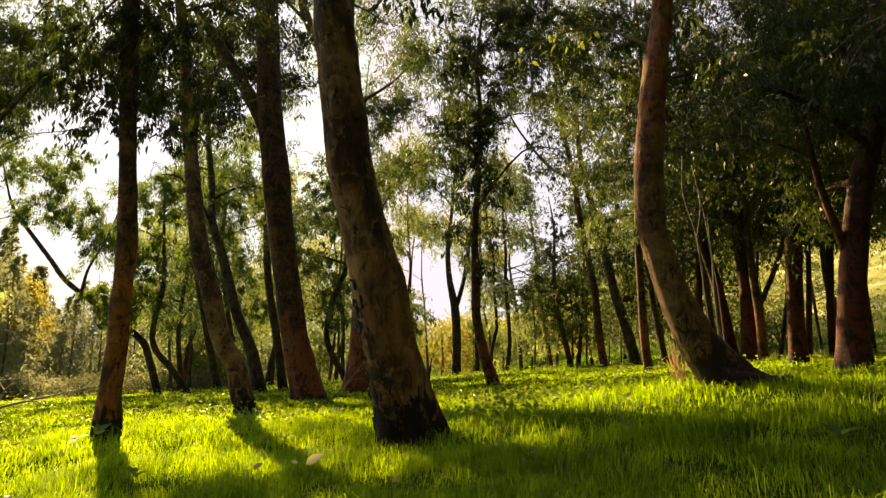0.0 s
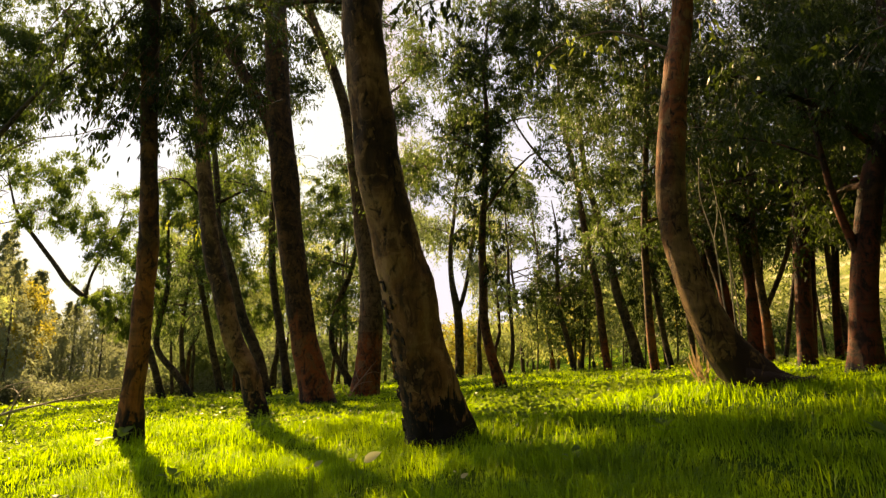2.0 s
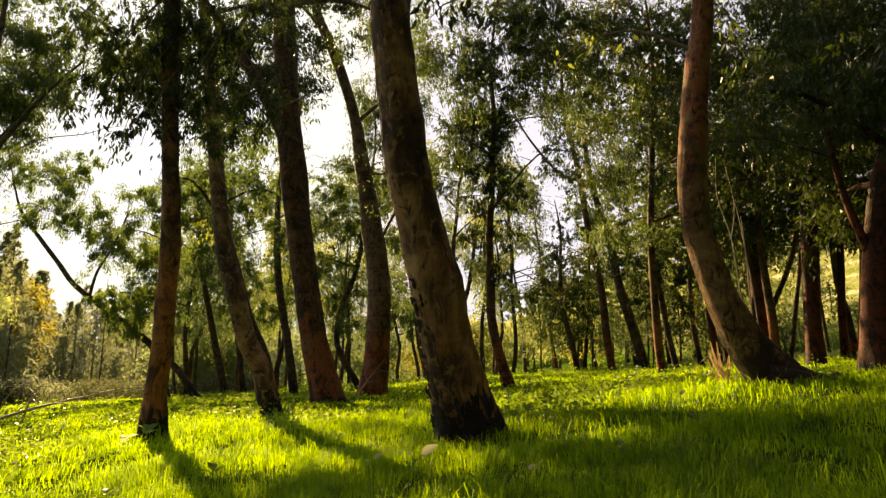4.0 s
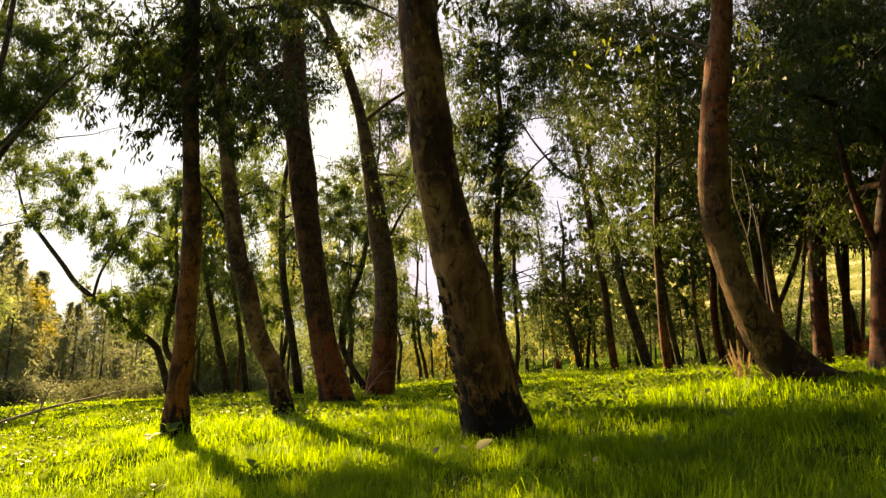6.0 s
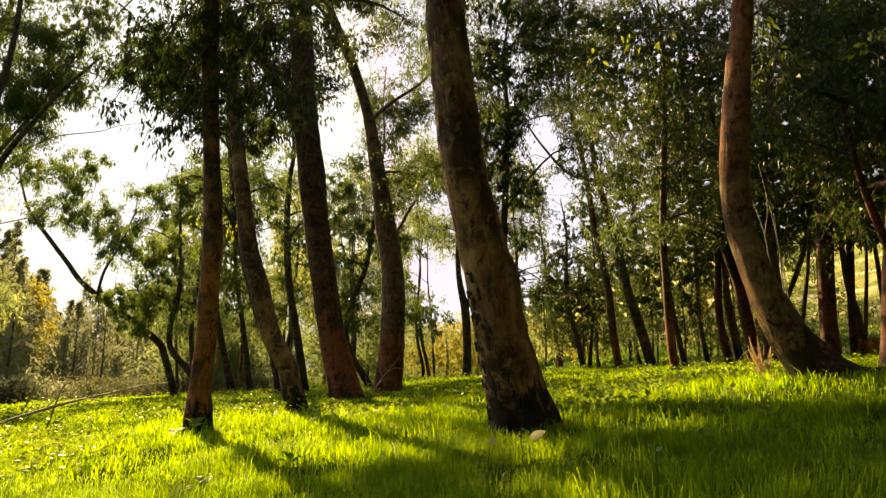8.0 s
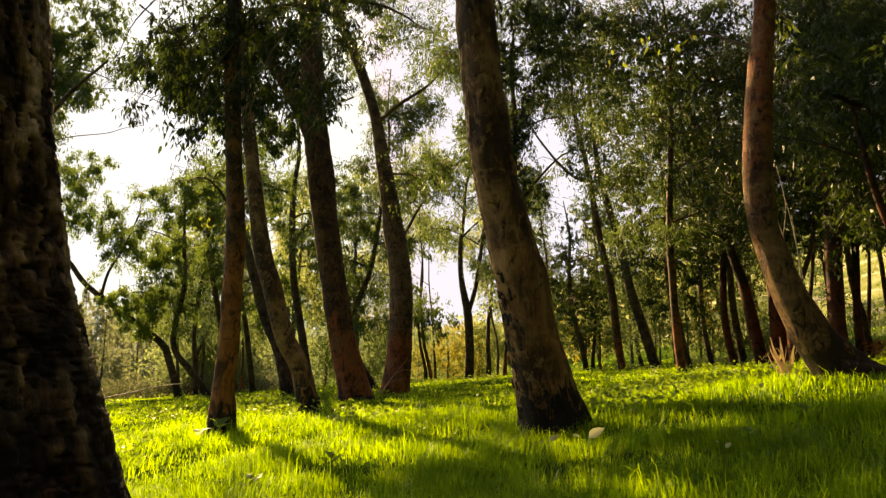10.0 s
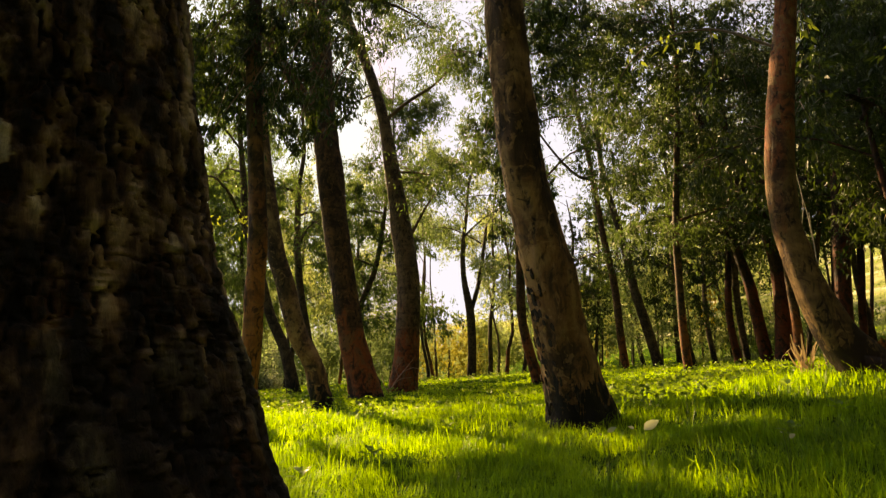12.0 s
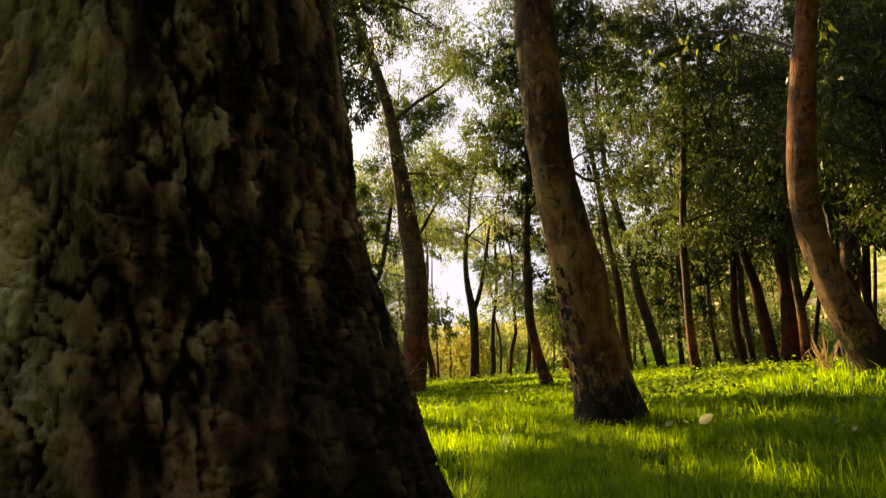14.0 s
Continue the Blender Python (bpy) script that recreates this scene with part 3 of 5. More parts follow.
def blades(name, x, y, height, width, mat, rng, lean=0.35, label="", simple=False):
    """Grass blades that bend over the way their tuft lies."""
    n = len(x)
    z = ground_z(x, y) - 0.01
    b = np.stack([x, y, z], axis=1)
    yaw = rng.uniform(0, 6.283, n)
    s = np.stack([np.cos(yaw), np.sin(yaw), np.zeros(n)], axis=1) * width[:, None] * 0.5
    la = 5.0 * np.sin(2.1 * x + 1.3 * np.sin(3.0 * y)) + 4.0 * np.sin(2.7 * y + 1.1 * np.sin(2.3 * x)) + rng.normal(size=n) * 1.1
    lw = np.stack([np.cos(la), np.sin(la), np.zeros(n)], axis=1) * (np.abs(rng.normal(size=n)) * lean * height)[:, None]
    up = np.array((0, 0, 1.0)) * height[:, None]
    tip = b + up * rng.uniform(0.55, 1.0, (n, 1)) + lw
    if simple:
        return tagged(new(name, tris_mesh(name, np.stack([b - s, b + s, tip], axis=1).reshape(-1, 3), np.arange(3 * n).reshape(-1, 3), mat)), label=label, category=name, kind="stuff")
    mid = b + up * 0.62 + lw * 0.25
    verts = np.stack([b - s, b + s, mid + s * 0.8, mid - s * 0.8, tip], axis=1).reshape(-1, 3)
    k = 5 * np.arange(n)[:, None]
    tris = np.concatenate([k + np.array((0, 1, 2)), k + np.array((0, 2, 3)), k + np.array((3, 2, 4))], axis=1).reshape(-1, 3)
    return tagged(new(name, tris_mesh(name, verts, tris, mat)), label=label, category=name, kind="stuff")


def make_grass(name, n, near, far, seed, thin, simple, label):
    rng = np.random.default_rng(seed)
    d = near * (far / near) ** rng.random(n) ** 0.9
    a = np.radians(rng.uniform(-44, 44, n))
    x, y = -0.7 + d * np.sin(a), -0.35 + d * np.cos(a)
    tuft = np.array([1.2 * noise.noise(Vector((u * 1.8, v * 1.8, 0))) + 0.8 * noise.noise(Vector((u * 5, v * 5, 4))) for u, v in zip(x, y)])
    keep = (rng.random(n) < 0.8 + 0.7 * tuft) & (np.hypot(x + 1.76, y - 0.68) > 0.40)
    x, y, d, tuft = x[keep], y[keep], d[keep], tuft[keep]
    h = 0.045 + 0.075 * rng.random(len(x)) ** 2.5 + 0.05 * tuft
    w = np.maximum(0.0026, thin * d) * rng.uniform(0.7, 1.4, len(x))
    blades(name, x, y, np.maximum(h, 0.03), w, GRASS, rng, 0.8, label, simple)


make_grass("grass", 210000, 0.9, 7.5, 11, 0.00105, False, "lush bright green spring grass")


def make_tall_grass():
    """Scattered longer blades and seed stalks standing above the turf."""
    rng = np.random.default_rng(14)
    n = 4500
    d = 1.6 * (9 / 1.6) ** rng.random(n)
    a = np.radians(rng.uniform(-42, 42, n))
    x, y = -0.7 + d * np.sin(a), -0.35 + d * np.cos(a)
    keep = (np.array([noise.noise(Vector((u * 1.1, v * 1.1, 8))) for u, v in zip(x, y)]) > -0.05) & (np.hypot(x + 1.76, y - 0.68) > 0.5)
    x, y, d = x[keep], y[keep], d[keep]
    blades("tall_grass", x, y, rng.uniform(0.10, 0.19, len(x)), np.maximum(0.0036, 0.0013 * d), GRASS, rng, 0.6, "scattered taller grass blades above the turf")


make_tall_grass()
make_grass("distant_grass", 190000, 6.5, 60, 12, 0.0012, True, "bright green grass under the trees")


def make_herbs():
    """Low broad-leaved weeds among the grass."""
    rng = np.random.default_rng(5)
    n = 3400
    d = 2.5 * (32 / 2.5) ** rng.random(n)
    a = np.radians(rng.uniform(-42, 42, n))
    x, y = -0.7 + d * np.sin(a), -0.3 + d * np.cos(a)
    keep = np.array([noise.noise(Vector((u * 0.5, v * 0.35, 3))) for u, v in zip(x, y)]) + 0.02 * d - 0.25 > 0
    keep &= d > 4.5
    x, y, d = x[keep], y[keep], d[keep]
    per = 12
    c = np.stack([x, y, ground_z(x, y) + 0.06], axis=1)
    idx = np.repeat(np.arange(len(c)), per)
    spread = rng.normal(size=(len(idx), 3)) * np.array((0.07, 0.07, 0.035)) * (1 + 0.03 * d[idx])[:, None]
    p = c[idx] + spread
    way = spread * np.array((1, 1, 0.3)) + rng.normal(size=spread.shape) * 0.03
    s = rng.uniform(0.022, 0.05, len(idx)) * (1 + 0.05 * d[idx])
    ob = new("herbs", leaves("herbs", p, way, s, HERB, rng, 0.6))
    tagged(ob, label="low broad-leaved green weeds in the turf", category="weeds", kind="stuff")


make_herbs()


# ---------------------------------------------------------------- the trees of the grove
def great_trunk():
    """The stout tree close by: deeply fissured, plated bark worked into the mesh."""
    base = (-1.74, 0.70, float(ground_z(-1.74, 0.70)))
    root = tagged(new("gum_tree"), label="stout gum tree with dark deeply fissured plated bark", category="tree", group="trees of the grove")
    root.location = base
    pts = [(-1.74, 0.70, base[2] - 0.15, 0.47), (-1.745, 0.70, 0.0, 0.425), (-1.755, 0.69, 0.18, 0.375), (-1.78, 0.685, 0.37, 0.325), (-1.795, 0.68, 0.50, 0.30),
           (-1.80, 0.68, 0.75, 0.262), (-1.82, 0.68, 1.1, 0.235), (-1.90, 0.70, 2.2, 0.21), (-2.1, 0.72, 4.0, 0.18)]
    low, high = smooth_path(pts, 640), smooth_path(pts, 70)
    path = np.vstack([low[low[:, 2] < 1.15], high[high[:, 2] > 1.16]])
    sides = 270
    u = np.linspace(0, 2 * np.pi, sides, endpoint=False)
    th = u - 0.62 * np.sin(u + 1.2)
    verts = np.zeros((len(path), sides, 3))
    plate, tone = np.zeros((len(path), sides)), np.zeros((len(path), sides))
    for k, (px, py, pz, r) in enumerate(path):
        for j in range(sides):
            c, s = math.cos(th[j]), math.sin(th[j])
            at = Vector((c * 0.30, s * 0.30, pz))
            sway = noise.noise_vector(at * 6) * 0.020 + noise.noise_vector(at * 17 + Vector((3, 1, 7))) * 0.009
            tall = Vector((at.x + sway.x, at.y + sway.y, (at.z + sway.z) * 0.30))
            # long ragged cracks, finer side cracks, and rough flakes on the plates
            n1 = noise.fractal(Vector((at.x * 46, at.y * 46, at.z * 26)), 0.7, 2.1, 5)
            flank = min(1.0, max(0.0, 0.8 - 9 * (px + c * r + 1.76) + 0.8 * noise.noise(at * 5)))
            wide = 0.12 + 0.28 * max(0.0, noise.noise(at * 6 + Vector((2, 2, 2))))
            crack = abs(noise.fractal(tall * 20, 0.9, 2.2, 4) + 0.06 * n1) / wide
            side_crack = abs(noise.fractal(tall * 44 + Vector((9, 4, 1)), 0.9, 2.2, 3)) / 0.11
            break_off = abs(noise.fractal(Vector((at.x * 16, at.y * 16, at.z * 24)) + sway * 20, 0.9, 2.2, 3)) / 0.07
            h1 = min(1.0, crack) * (0.35 + 0.65 * min(1.0, side_crack)) * (0.5 + 0.5 * min(1.0, break_off))
            h1 += (1 - h1) * 0.65 * flank
            h2 = min(1.0, max(0.0, 0.55 + 1.1 * n1))
            tone[k, j] = 0.44 + 0.55 * noise.fractal(tall * 26 + Vector((1, 8, 3)), 0.8, 2.1, 3) + 0.28 * noise.noise(at * 7) + 0.22 * n1
            # an old pale scar where a plate came off
            scar = math.sqrt((px + c * r + 1.618) ** 2 + (py + s * r - 0.465) ** 2 + 0.75 * (pz - 0.565) ** 2) + 0.010 * n1 + 0.016 * noise.noise(at * 30)
            if scar < 0.022:
                tone[k, j], h1, h2 = 0.93, max(h1, 0.85), 0.8
            h = h1 * (0.62 + 0.38 * h2)
            plate[k, j] = h
            rr = r * (1 + 0.03 * math.sin(4 * th[j] + 1.0) + 0.04 * noise.noise(at * 6)) + 0.012 * (h1 - 0.6) + 0.004 * n1
            verts[k, j] = (px + c * rr - base[0], py + s * rr - base[1], pz - base[2])
    i = np.arange(len(path) - 1)[:, None] * sides
    j = np.arange(sides)[None, :]
    j2 = (j + 1) % sides
    quads = np.stack([i + j, i + j2, i + sides + j2, i + sides + j], axis=-1).reshape(-1, 4)
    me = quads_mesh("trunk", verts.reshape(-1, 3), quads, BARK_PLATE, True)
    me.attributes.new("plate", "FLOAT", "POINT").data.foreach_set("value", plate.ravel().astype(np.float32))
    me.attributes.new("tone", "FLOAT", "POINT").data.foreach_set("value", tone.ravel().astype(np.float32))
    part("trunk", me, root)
    rng = np.random.default_rng(3)
    clumps = []
    for k, (dx, dy, dz) in enumerate(((-0.9, -0.4, 2.2), (0.5, -1.2, 2.6), (-0.2, 0.6, 3.2), (-1.6, -1.0, 1.4))):
        lp = [(-2.08, 0.72, 3.7, 0.11), (-2.1 + dx * 0.4, 0.72 + dy * 0.4, 3.9 + dz * 0.5, 0.08), (-2.1 + dx, 0.72 + dy, 3.9 + dz, 0.03)]
        part("limb", tube("limb", lp, BARK_GREY, 10, 14, 0.03, 0, k, base), root)
        for _ in range(7):
            clumps.append((-2.1 + dx * rng.uniform(0.6, 1.4), 0.72 + dy * rng.uniform(0.6, 1.4), 4 + dz * rng.uniform(0.7, 1.3), 0.5))
    p, way, s = clump_leaves(clumps, 60, 0.14, rng, gaps=False)
    part("crown", leaves("crown", p, way, s, LEAF_GUM, rng, 0.2, base), root, "drooping narrow gum leaves", "stuff")


def plate_material():
    """Old bark: grey-tan plates, some freshly shed and pale, rusty sides, blackish cracks between."""
    m, nt, bsdf, _ = material("bark_plate")
    at = nt.nodes.new("ShaderNodeAttribute")
    at.attribute_name = "plate"
    own = nt.nodes.new("ShaderNodeAttribute")
    own.attribute_name = "tone"
    co = nt.nodes.new("ShaderNodeTexCoord")
    sep = nt.nodes.new("ShaderNodeSeparateXYZ")
    nt.links.new(co.outputs["Object"], sep.inputs[0])
    tone = own.outputs["Fac"]
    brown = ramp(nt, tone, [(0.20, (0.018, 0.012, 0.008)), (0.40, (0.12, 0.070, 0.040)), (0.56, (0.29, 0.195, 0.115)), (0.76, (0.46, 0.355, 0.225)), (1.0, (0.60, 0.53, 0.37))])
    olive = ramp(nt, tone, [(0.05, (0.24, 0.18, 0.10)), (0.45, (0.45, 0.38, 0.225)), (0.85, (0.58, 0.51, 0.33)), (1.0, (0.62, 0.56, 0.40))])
    # one flank is coloured lighter, olive-grey, standing in for light from its side
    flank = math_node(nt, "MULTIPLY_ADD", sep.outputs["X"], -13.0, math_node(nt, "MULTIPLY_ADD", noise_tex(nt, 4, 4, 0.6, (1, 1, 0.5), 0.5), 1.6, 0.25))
    lit_flank = ramp(nt, flank, [(0.1, (0, 0, 0)), (0.5, (1, 1, 1))])
    face = blend(nt, lit_flank, brown, olive)
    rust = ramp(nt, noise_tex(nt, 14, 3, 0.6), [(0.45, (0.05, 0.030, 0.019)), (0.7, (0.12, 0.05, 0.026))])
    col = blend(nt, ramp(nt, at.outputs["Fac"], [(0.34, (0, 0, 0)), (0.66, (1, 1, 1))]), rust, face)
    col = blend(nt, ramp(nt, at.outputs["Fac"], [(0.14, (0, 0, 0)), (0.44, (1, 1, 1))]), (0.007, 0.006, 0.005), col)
    # soot: scorched patches at the foot of the old bark
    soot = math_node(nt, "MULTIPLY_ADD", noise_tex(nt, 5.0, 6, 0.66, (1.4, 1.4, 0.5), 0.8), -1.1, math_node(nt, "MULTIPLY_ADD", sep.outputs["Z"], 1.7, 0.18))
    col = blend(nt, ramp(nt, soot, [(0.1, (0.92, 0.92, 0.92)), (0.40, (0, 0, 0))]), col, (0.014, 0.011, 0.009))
    # rough weathering across the plates
    worn = noise_tex(nt, 26, 6, 0.72, (1.3, 1.3, 0.30), 0.5)
    col = blend(nt, 1.0, col, ramp(nt, worn, [(0.36, (0.30, 0.28, 0.26)), (0.5, (0.9, 0.9, 0.9)), (0.64, (1.55, 1.5, 1.4))]), "MULTIPLY")
    # dark streaks kept off the lightened flank, shading the other side in colour
    streak = math_node(nt, "MULTIPLY", ramp(nt, noise_tex(nt, 3.6, 5, 0.62, (1.5, 1.5, 0.35), 0.7), [(0.55, (0, 0, 0)), (0.62, (0.85, 0.85, 0.85))]), ramp(nt, lit_flank, [(0.2, (1, 1, 1)), (0.9, (0.1, 0.1, 0.1))]))
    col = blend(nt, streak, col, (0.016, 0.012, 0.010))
    grain = noise_tex(nt, 70, 6, 0.7, (1, 1, 0.4))
    col = blend(nt, 0.6, col, ramp(nt, grain, [(0.3, (0.45, 0.45, 0.42)), (0.7, (1.2, 1.2, 1.15))]), "MULTIPLY")
    nt.links.new(col, bsdf.inputs["Base Color"])
    bsdf.inputs["Roughness"].default_value = 0.88
    bsdf.inputs["Specular IOR Level"].default_value = 0.2
    bp = node(nt, "ShaderNodeBump", Strength=0.8, Distance=0.012)
    nt.links.new(math_node(nt, "ADD", grain, worn), bp.inputs["Height"])
    nt.links.new(bp.outputs[0], bsdf.inputs["Normal"])
    return m


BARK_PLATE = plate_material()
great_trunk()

LEAF_SHAPES = [leaf_blade("gum_leaf_narrow", LEAF_ONE, 0.24, 0.10), leaf_blade("gum_leaf_broad", LEAF_ONE, 0.34, -0.08), leaf_blade("gum_leaf_curved", LEAF_ONE, 0.27, 0.28)]
BRIGHT_SHAPES = [leaf_blade("young_leaf_narrow", LEAF_BRIGHT, 0.26, 0.10), leaf_blade("young_leaf_broad", LEAF_BRIGHT, 0.36, -0.12)]

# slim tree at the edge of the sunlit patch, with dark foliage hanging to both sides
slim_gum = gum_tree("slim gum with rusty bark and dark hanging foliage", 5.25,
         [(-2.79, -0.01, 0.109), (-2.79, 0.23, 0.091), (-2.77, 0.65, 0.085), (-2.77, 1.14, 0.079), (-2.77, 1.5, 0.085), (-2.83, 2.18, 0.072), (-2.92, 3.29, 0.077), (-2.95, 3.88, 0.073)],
         BARK_ORANGE, 21, top=7.5, spread=1.8, first=4.2, limbs=6, per=60, leaf=0.14, rings=90, sides=30, rough=0.09, flare=0.55, knots=6, mat=LEAF_SHADED, clump=0.45,
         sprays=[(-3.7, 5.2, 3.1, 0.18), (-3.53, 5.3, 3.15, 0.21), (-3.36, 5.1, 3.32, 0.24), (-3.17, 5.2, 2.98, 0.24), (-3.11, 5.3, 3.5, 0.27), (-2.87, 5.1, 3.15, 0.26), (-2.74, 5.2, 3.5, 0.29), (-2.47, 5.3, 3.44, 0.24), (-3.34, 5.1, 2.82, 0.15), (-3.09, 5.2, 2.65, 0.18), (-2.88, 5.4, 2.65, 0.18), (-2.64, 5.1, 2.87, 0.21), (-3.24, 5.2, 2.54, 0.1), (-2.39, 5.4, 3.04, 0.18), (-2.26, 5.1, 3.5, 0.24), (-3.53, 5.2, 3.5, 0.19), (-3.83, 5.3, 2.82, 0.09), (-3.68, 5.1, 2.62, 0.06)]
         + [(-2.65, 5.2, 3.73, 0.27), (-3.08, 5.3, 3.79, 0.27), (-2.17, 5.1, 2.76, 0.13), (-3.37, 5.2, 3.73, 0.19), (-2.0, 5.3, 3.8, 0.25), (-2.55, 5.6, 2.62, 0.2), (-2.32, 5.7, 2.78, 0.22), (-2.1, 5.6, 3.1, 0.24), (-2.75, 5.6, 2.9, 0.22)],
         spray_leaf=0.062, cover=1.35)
# leaning tree with a pale upper stem
leaning_gum = gum_tree("leaning gum with grey-brown bark and dark foot", 8.8,
         [(-2.78, -0.12, 0.143), (-2.84, 0.06, 0.148), (-2.94, 0.42, 0.137), (-3.18, 0.86, 0.138), (-3.41, 1.64, 0.136), (-3.57, 2.14, 0.13), (-3.74, 3.1, 0.111), (-3.89, 4.09, 0.096), (-4.06, 5.42, 0.08)],
         BARK_GREY, 22,  top=9.5, spread=2.2, first=4.2, limbs=8, per=60, rings=70, sides=22, rough=0.07, knots=4, mat=LEAF_SHADED)
# tall red-brown trunk
tall_gum = gum_tree("tall gum with dark red-brown flaking bark", 11.5,
         [(-2.45, -0.2, 0.291), (-2.62, 0.42, 0.263), (-2.76, 0.94, 0.244), (-2.96, 2.01, 0.237), (-3.15, 3.12, 0.242), (-3.3, 4.26, 0.257), (-3.47, 5.45, 0.239), (-3.67, 7.98, 0.225)],
         BARK_RUST, 223, spray_open=True, sprays=[(-4.7, 12.3, 5.6, 0.8), (-4.0, 12.4, 6.4, 0.8), (-5.2, 12.3, 6.6, 0.8), (-4.4, 12.4, 7.2, 0.8), (-5.6, 12.0, 5.8, 0.7), (-3.6, 12.5, 7.2, 0.7), (-3.2, 12.5, 6.2, 0.5), (-5.0, 12.2, 7.8, 0.8), (-3.8, 12.5, 8.2, 0.8), (-5.8, 12.2, 7.2, 0.8), (-6.0, 12.2, 6.2, 0.7), (-6.5, 12.3, 7.0, 0.7), (-6.4, 12.0, 5.8, 0.6)], cover=1.0, top=14, spread=2.6, first=5.6, limbs=9, per=65, rings=70, sides=24, rough=0.07, knots=4, forks=[[(-3.32, 4.5, 0.17), (-3.75, 5.5, 0.14), (-4.4, 6.6, 0.11), (-5.2, 7.8, 0.07)]], mat=LEAF_SHADED)
# S-shaped tree behind the great grey one
gum_tree("curving gum with orange-red lower bark", 14.0,
         [(-1.97, -0.23, 0.304), (-1.88, 0.42, 0.294), (-1.84, 1.05, 0.277), (-1.82, 2.35, 0.263), (-2.01, 3.7, 0.234), (-2.25, 5.1, 0.184), (-2.52, 6.55, 0.132), (-3.02, 8.05, 0.127), (-3.53, 9.3, 0.115)],
         BARK_SHAFT, 24, top=13, spread=1.5, first=7.5, limbs=7, per=80, rings=60, sides=20,
         forks=[[(-2.45, 6.3, 0.05), (-1.9, 6.8, 0.045), (-1.2, 7.3, 0.03), (-0.7, 7.9, 0.02)], [(-2.2, 5.0, 0.035), (-1.8, 5.0, 0.03), (-1.35, 4.95, 0.015)], [(-1.9, 3.2, 0.04), (-1.5, 4.0, 0.03), (-1.2, 4.5, 0.02)]])
# the large grey tree in the middle
large_gum = gum_tree("large leaning gum with mottled grey-brown bark and charred foot", 4.07,
         [(-0.21, -0.02, 0.207), (-0.27, 0.23, 0.185), (-0.35, 0.59, 0.171), (-0.42, 0.96, 0.168), (-0.52, 1.33, 0.153), (-0.6, 1.7, 0.143), (-0.65, 2.07, 0.141), (-0.69, 2.45, 0.136), (-0.72, 2.83, 0.133)],
         BARK_GREY, 25, tilt=-0.155, top=8.5, spread=2.0, first=4.6, limbs=7, per=55, leaf=0.16, rings=130, sides=72, rough=0.085, knots=5,
         sprays=[(-0.5, 5.0, 3.67, 0.1), (-0.35, 5.0, 3.64, 0.11), (-0.09, 5.0, 3.67, 0.11), (-0.55, 5.0, 3.5, 0.06), (0.04, 5.0, 3.58, 0.07)], spray_leaf=0.12, cover=1.0, spray_mat=LEAF_SHADED)
# the bowed tree
bowed_gum = gum_tree("bowed gum with smooth tan bark and dark root flare", 4.6,
         [(2.13, 0.33, 0.17), (2.035, 0.44, 0.166), (1.91, 0.61, 0.146), (1.805, 0.83, 0.132), (1.725, 1.05, 0.114), (1.665, 1.27, 0.111), (1.615, 1.5, 0.107), (1.615, 1.96, 0.112), (1.67, 2.44, 0.105), (1.745, 2.94, 0.096), (1.83, 3.46, 0.083)],
         BARK_TAN, 26, top=8, spread=2.2, first=4.4, limbs=8, per=60, leaf=0.16, mat=LEAF_SHADED, rings=120, sides=56, rough=0.05, flare=0.45,
         spray_leaf=0.12)
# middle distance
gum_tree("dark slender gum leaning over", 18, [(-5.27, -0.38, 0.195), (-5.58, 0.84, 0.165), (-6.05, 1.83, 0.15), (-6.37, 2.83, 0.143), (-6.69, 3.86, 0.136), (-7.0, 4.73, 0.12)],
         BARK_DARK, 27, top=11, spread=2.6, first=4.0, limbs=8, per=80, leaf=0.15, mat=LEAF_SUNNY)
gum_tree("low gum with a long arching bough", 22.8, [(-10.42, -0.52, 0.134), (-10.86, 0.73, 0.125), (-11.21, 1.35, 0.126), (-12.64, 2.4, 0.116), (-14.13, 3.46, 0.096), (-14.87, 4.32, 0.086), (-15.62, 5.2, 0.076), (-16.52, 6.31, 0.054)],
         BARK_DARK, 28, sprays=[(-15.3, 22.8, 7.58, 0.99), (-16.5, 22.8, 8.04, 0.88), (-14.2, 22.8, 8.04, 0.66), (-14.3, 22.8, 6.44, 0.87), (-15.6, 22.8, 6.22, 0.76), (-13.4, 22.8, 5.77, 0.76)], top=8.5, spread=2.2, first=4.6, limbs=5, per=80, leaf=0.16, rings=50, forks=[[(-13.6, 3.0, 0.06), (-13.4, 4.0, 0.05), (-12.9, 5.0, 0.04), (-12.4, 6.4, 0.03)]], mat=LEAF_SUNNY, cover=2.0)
gum_tree("small dark gum with crossing stems", 22.6, [(-9.31, -0.51, 0.143), (-9.84, 0.23, 0.123), (-10.6, 1.1, 0.103), (-10.63, 2.17, 0.094), (-10.42, 3.43, 0.084), (-10.55, 4.94, 0.064)],
         BARK_DARK, 29, sprays=[(-12.8, 22.4, 4.81, 0.85), (-11.6, 22.4, 5.24, 0.96), (-11.7, 22.8, 3.53, 0.94), (-10.8, 22.4, 2.69, 0.83), (-10.7, 22.4, 4.37, 0.95), (-12.0, 22.4, 2.27, 0.72), (-10.2, 22.7, 6.11, 0.96), (-11.3, 22.4, 7.0, 0.97), (-10.1, 22.4, 7.45, 0.87), (-12.7, 22.4, 2.9, 0.62)], cover=2.0, spray_mat=LEAF_SUNNY, top=8, spread=2.6, first=2.4, limbs=8, per=110, leaf=0.16, mat=LEAF_GUM)
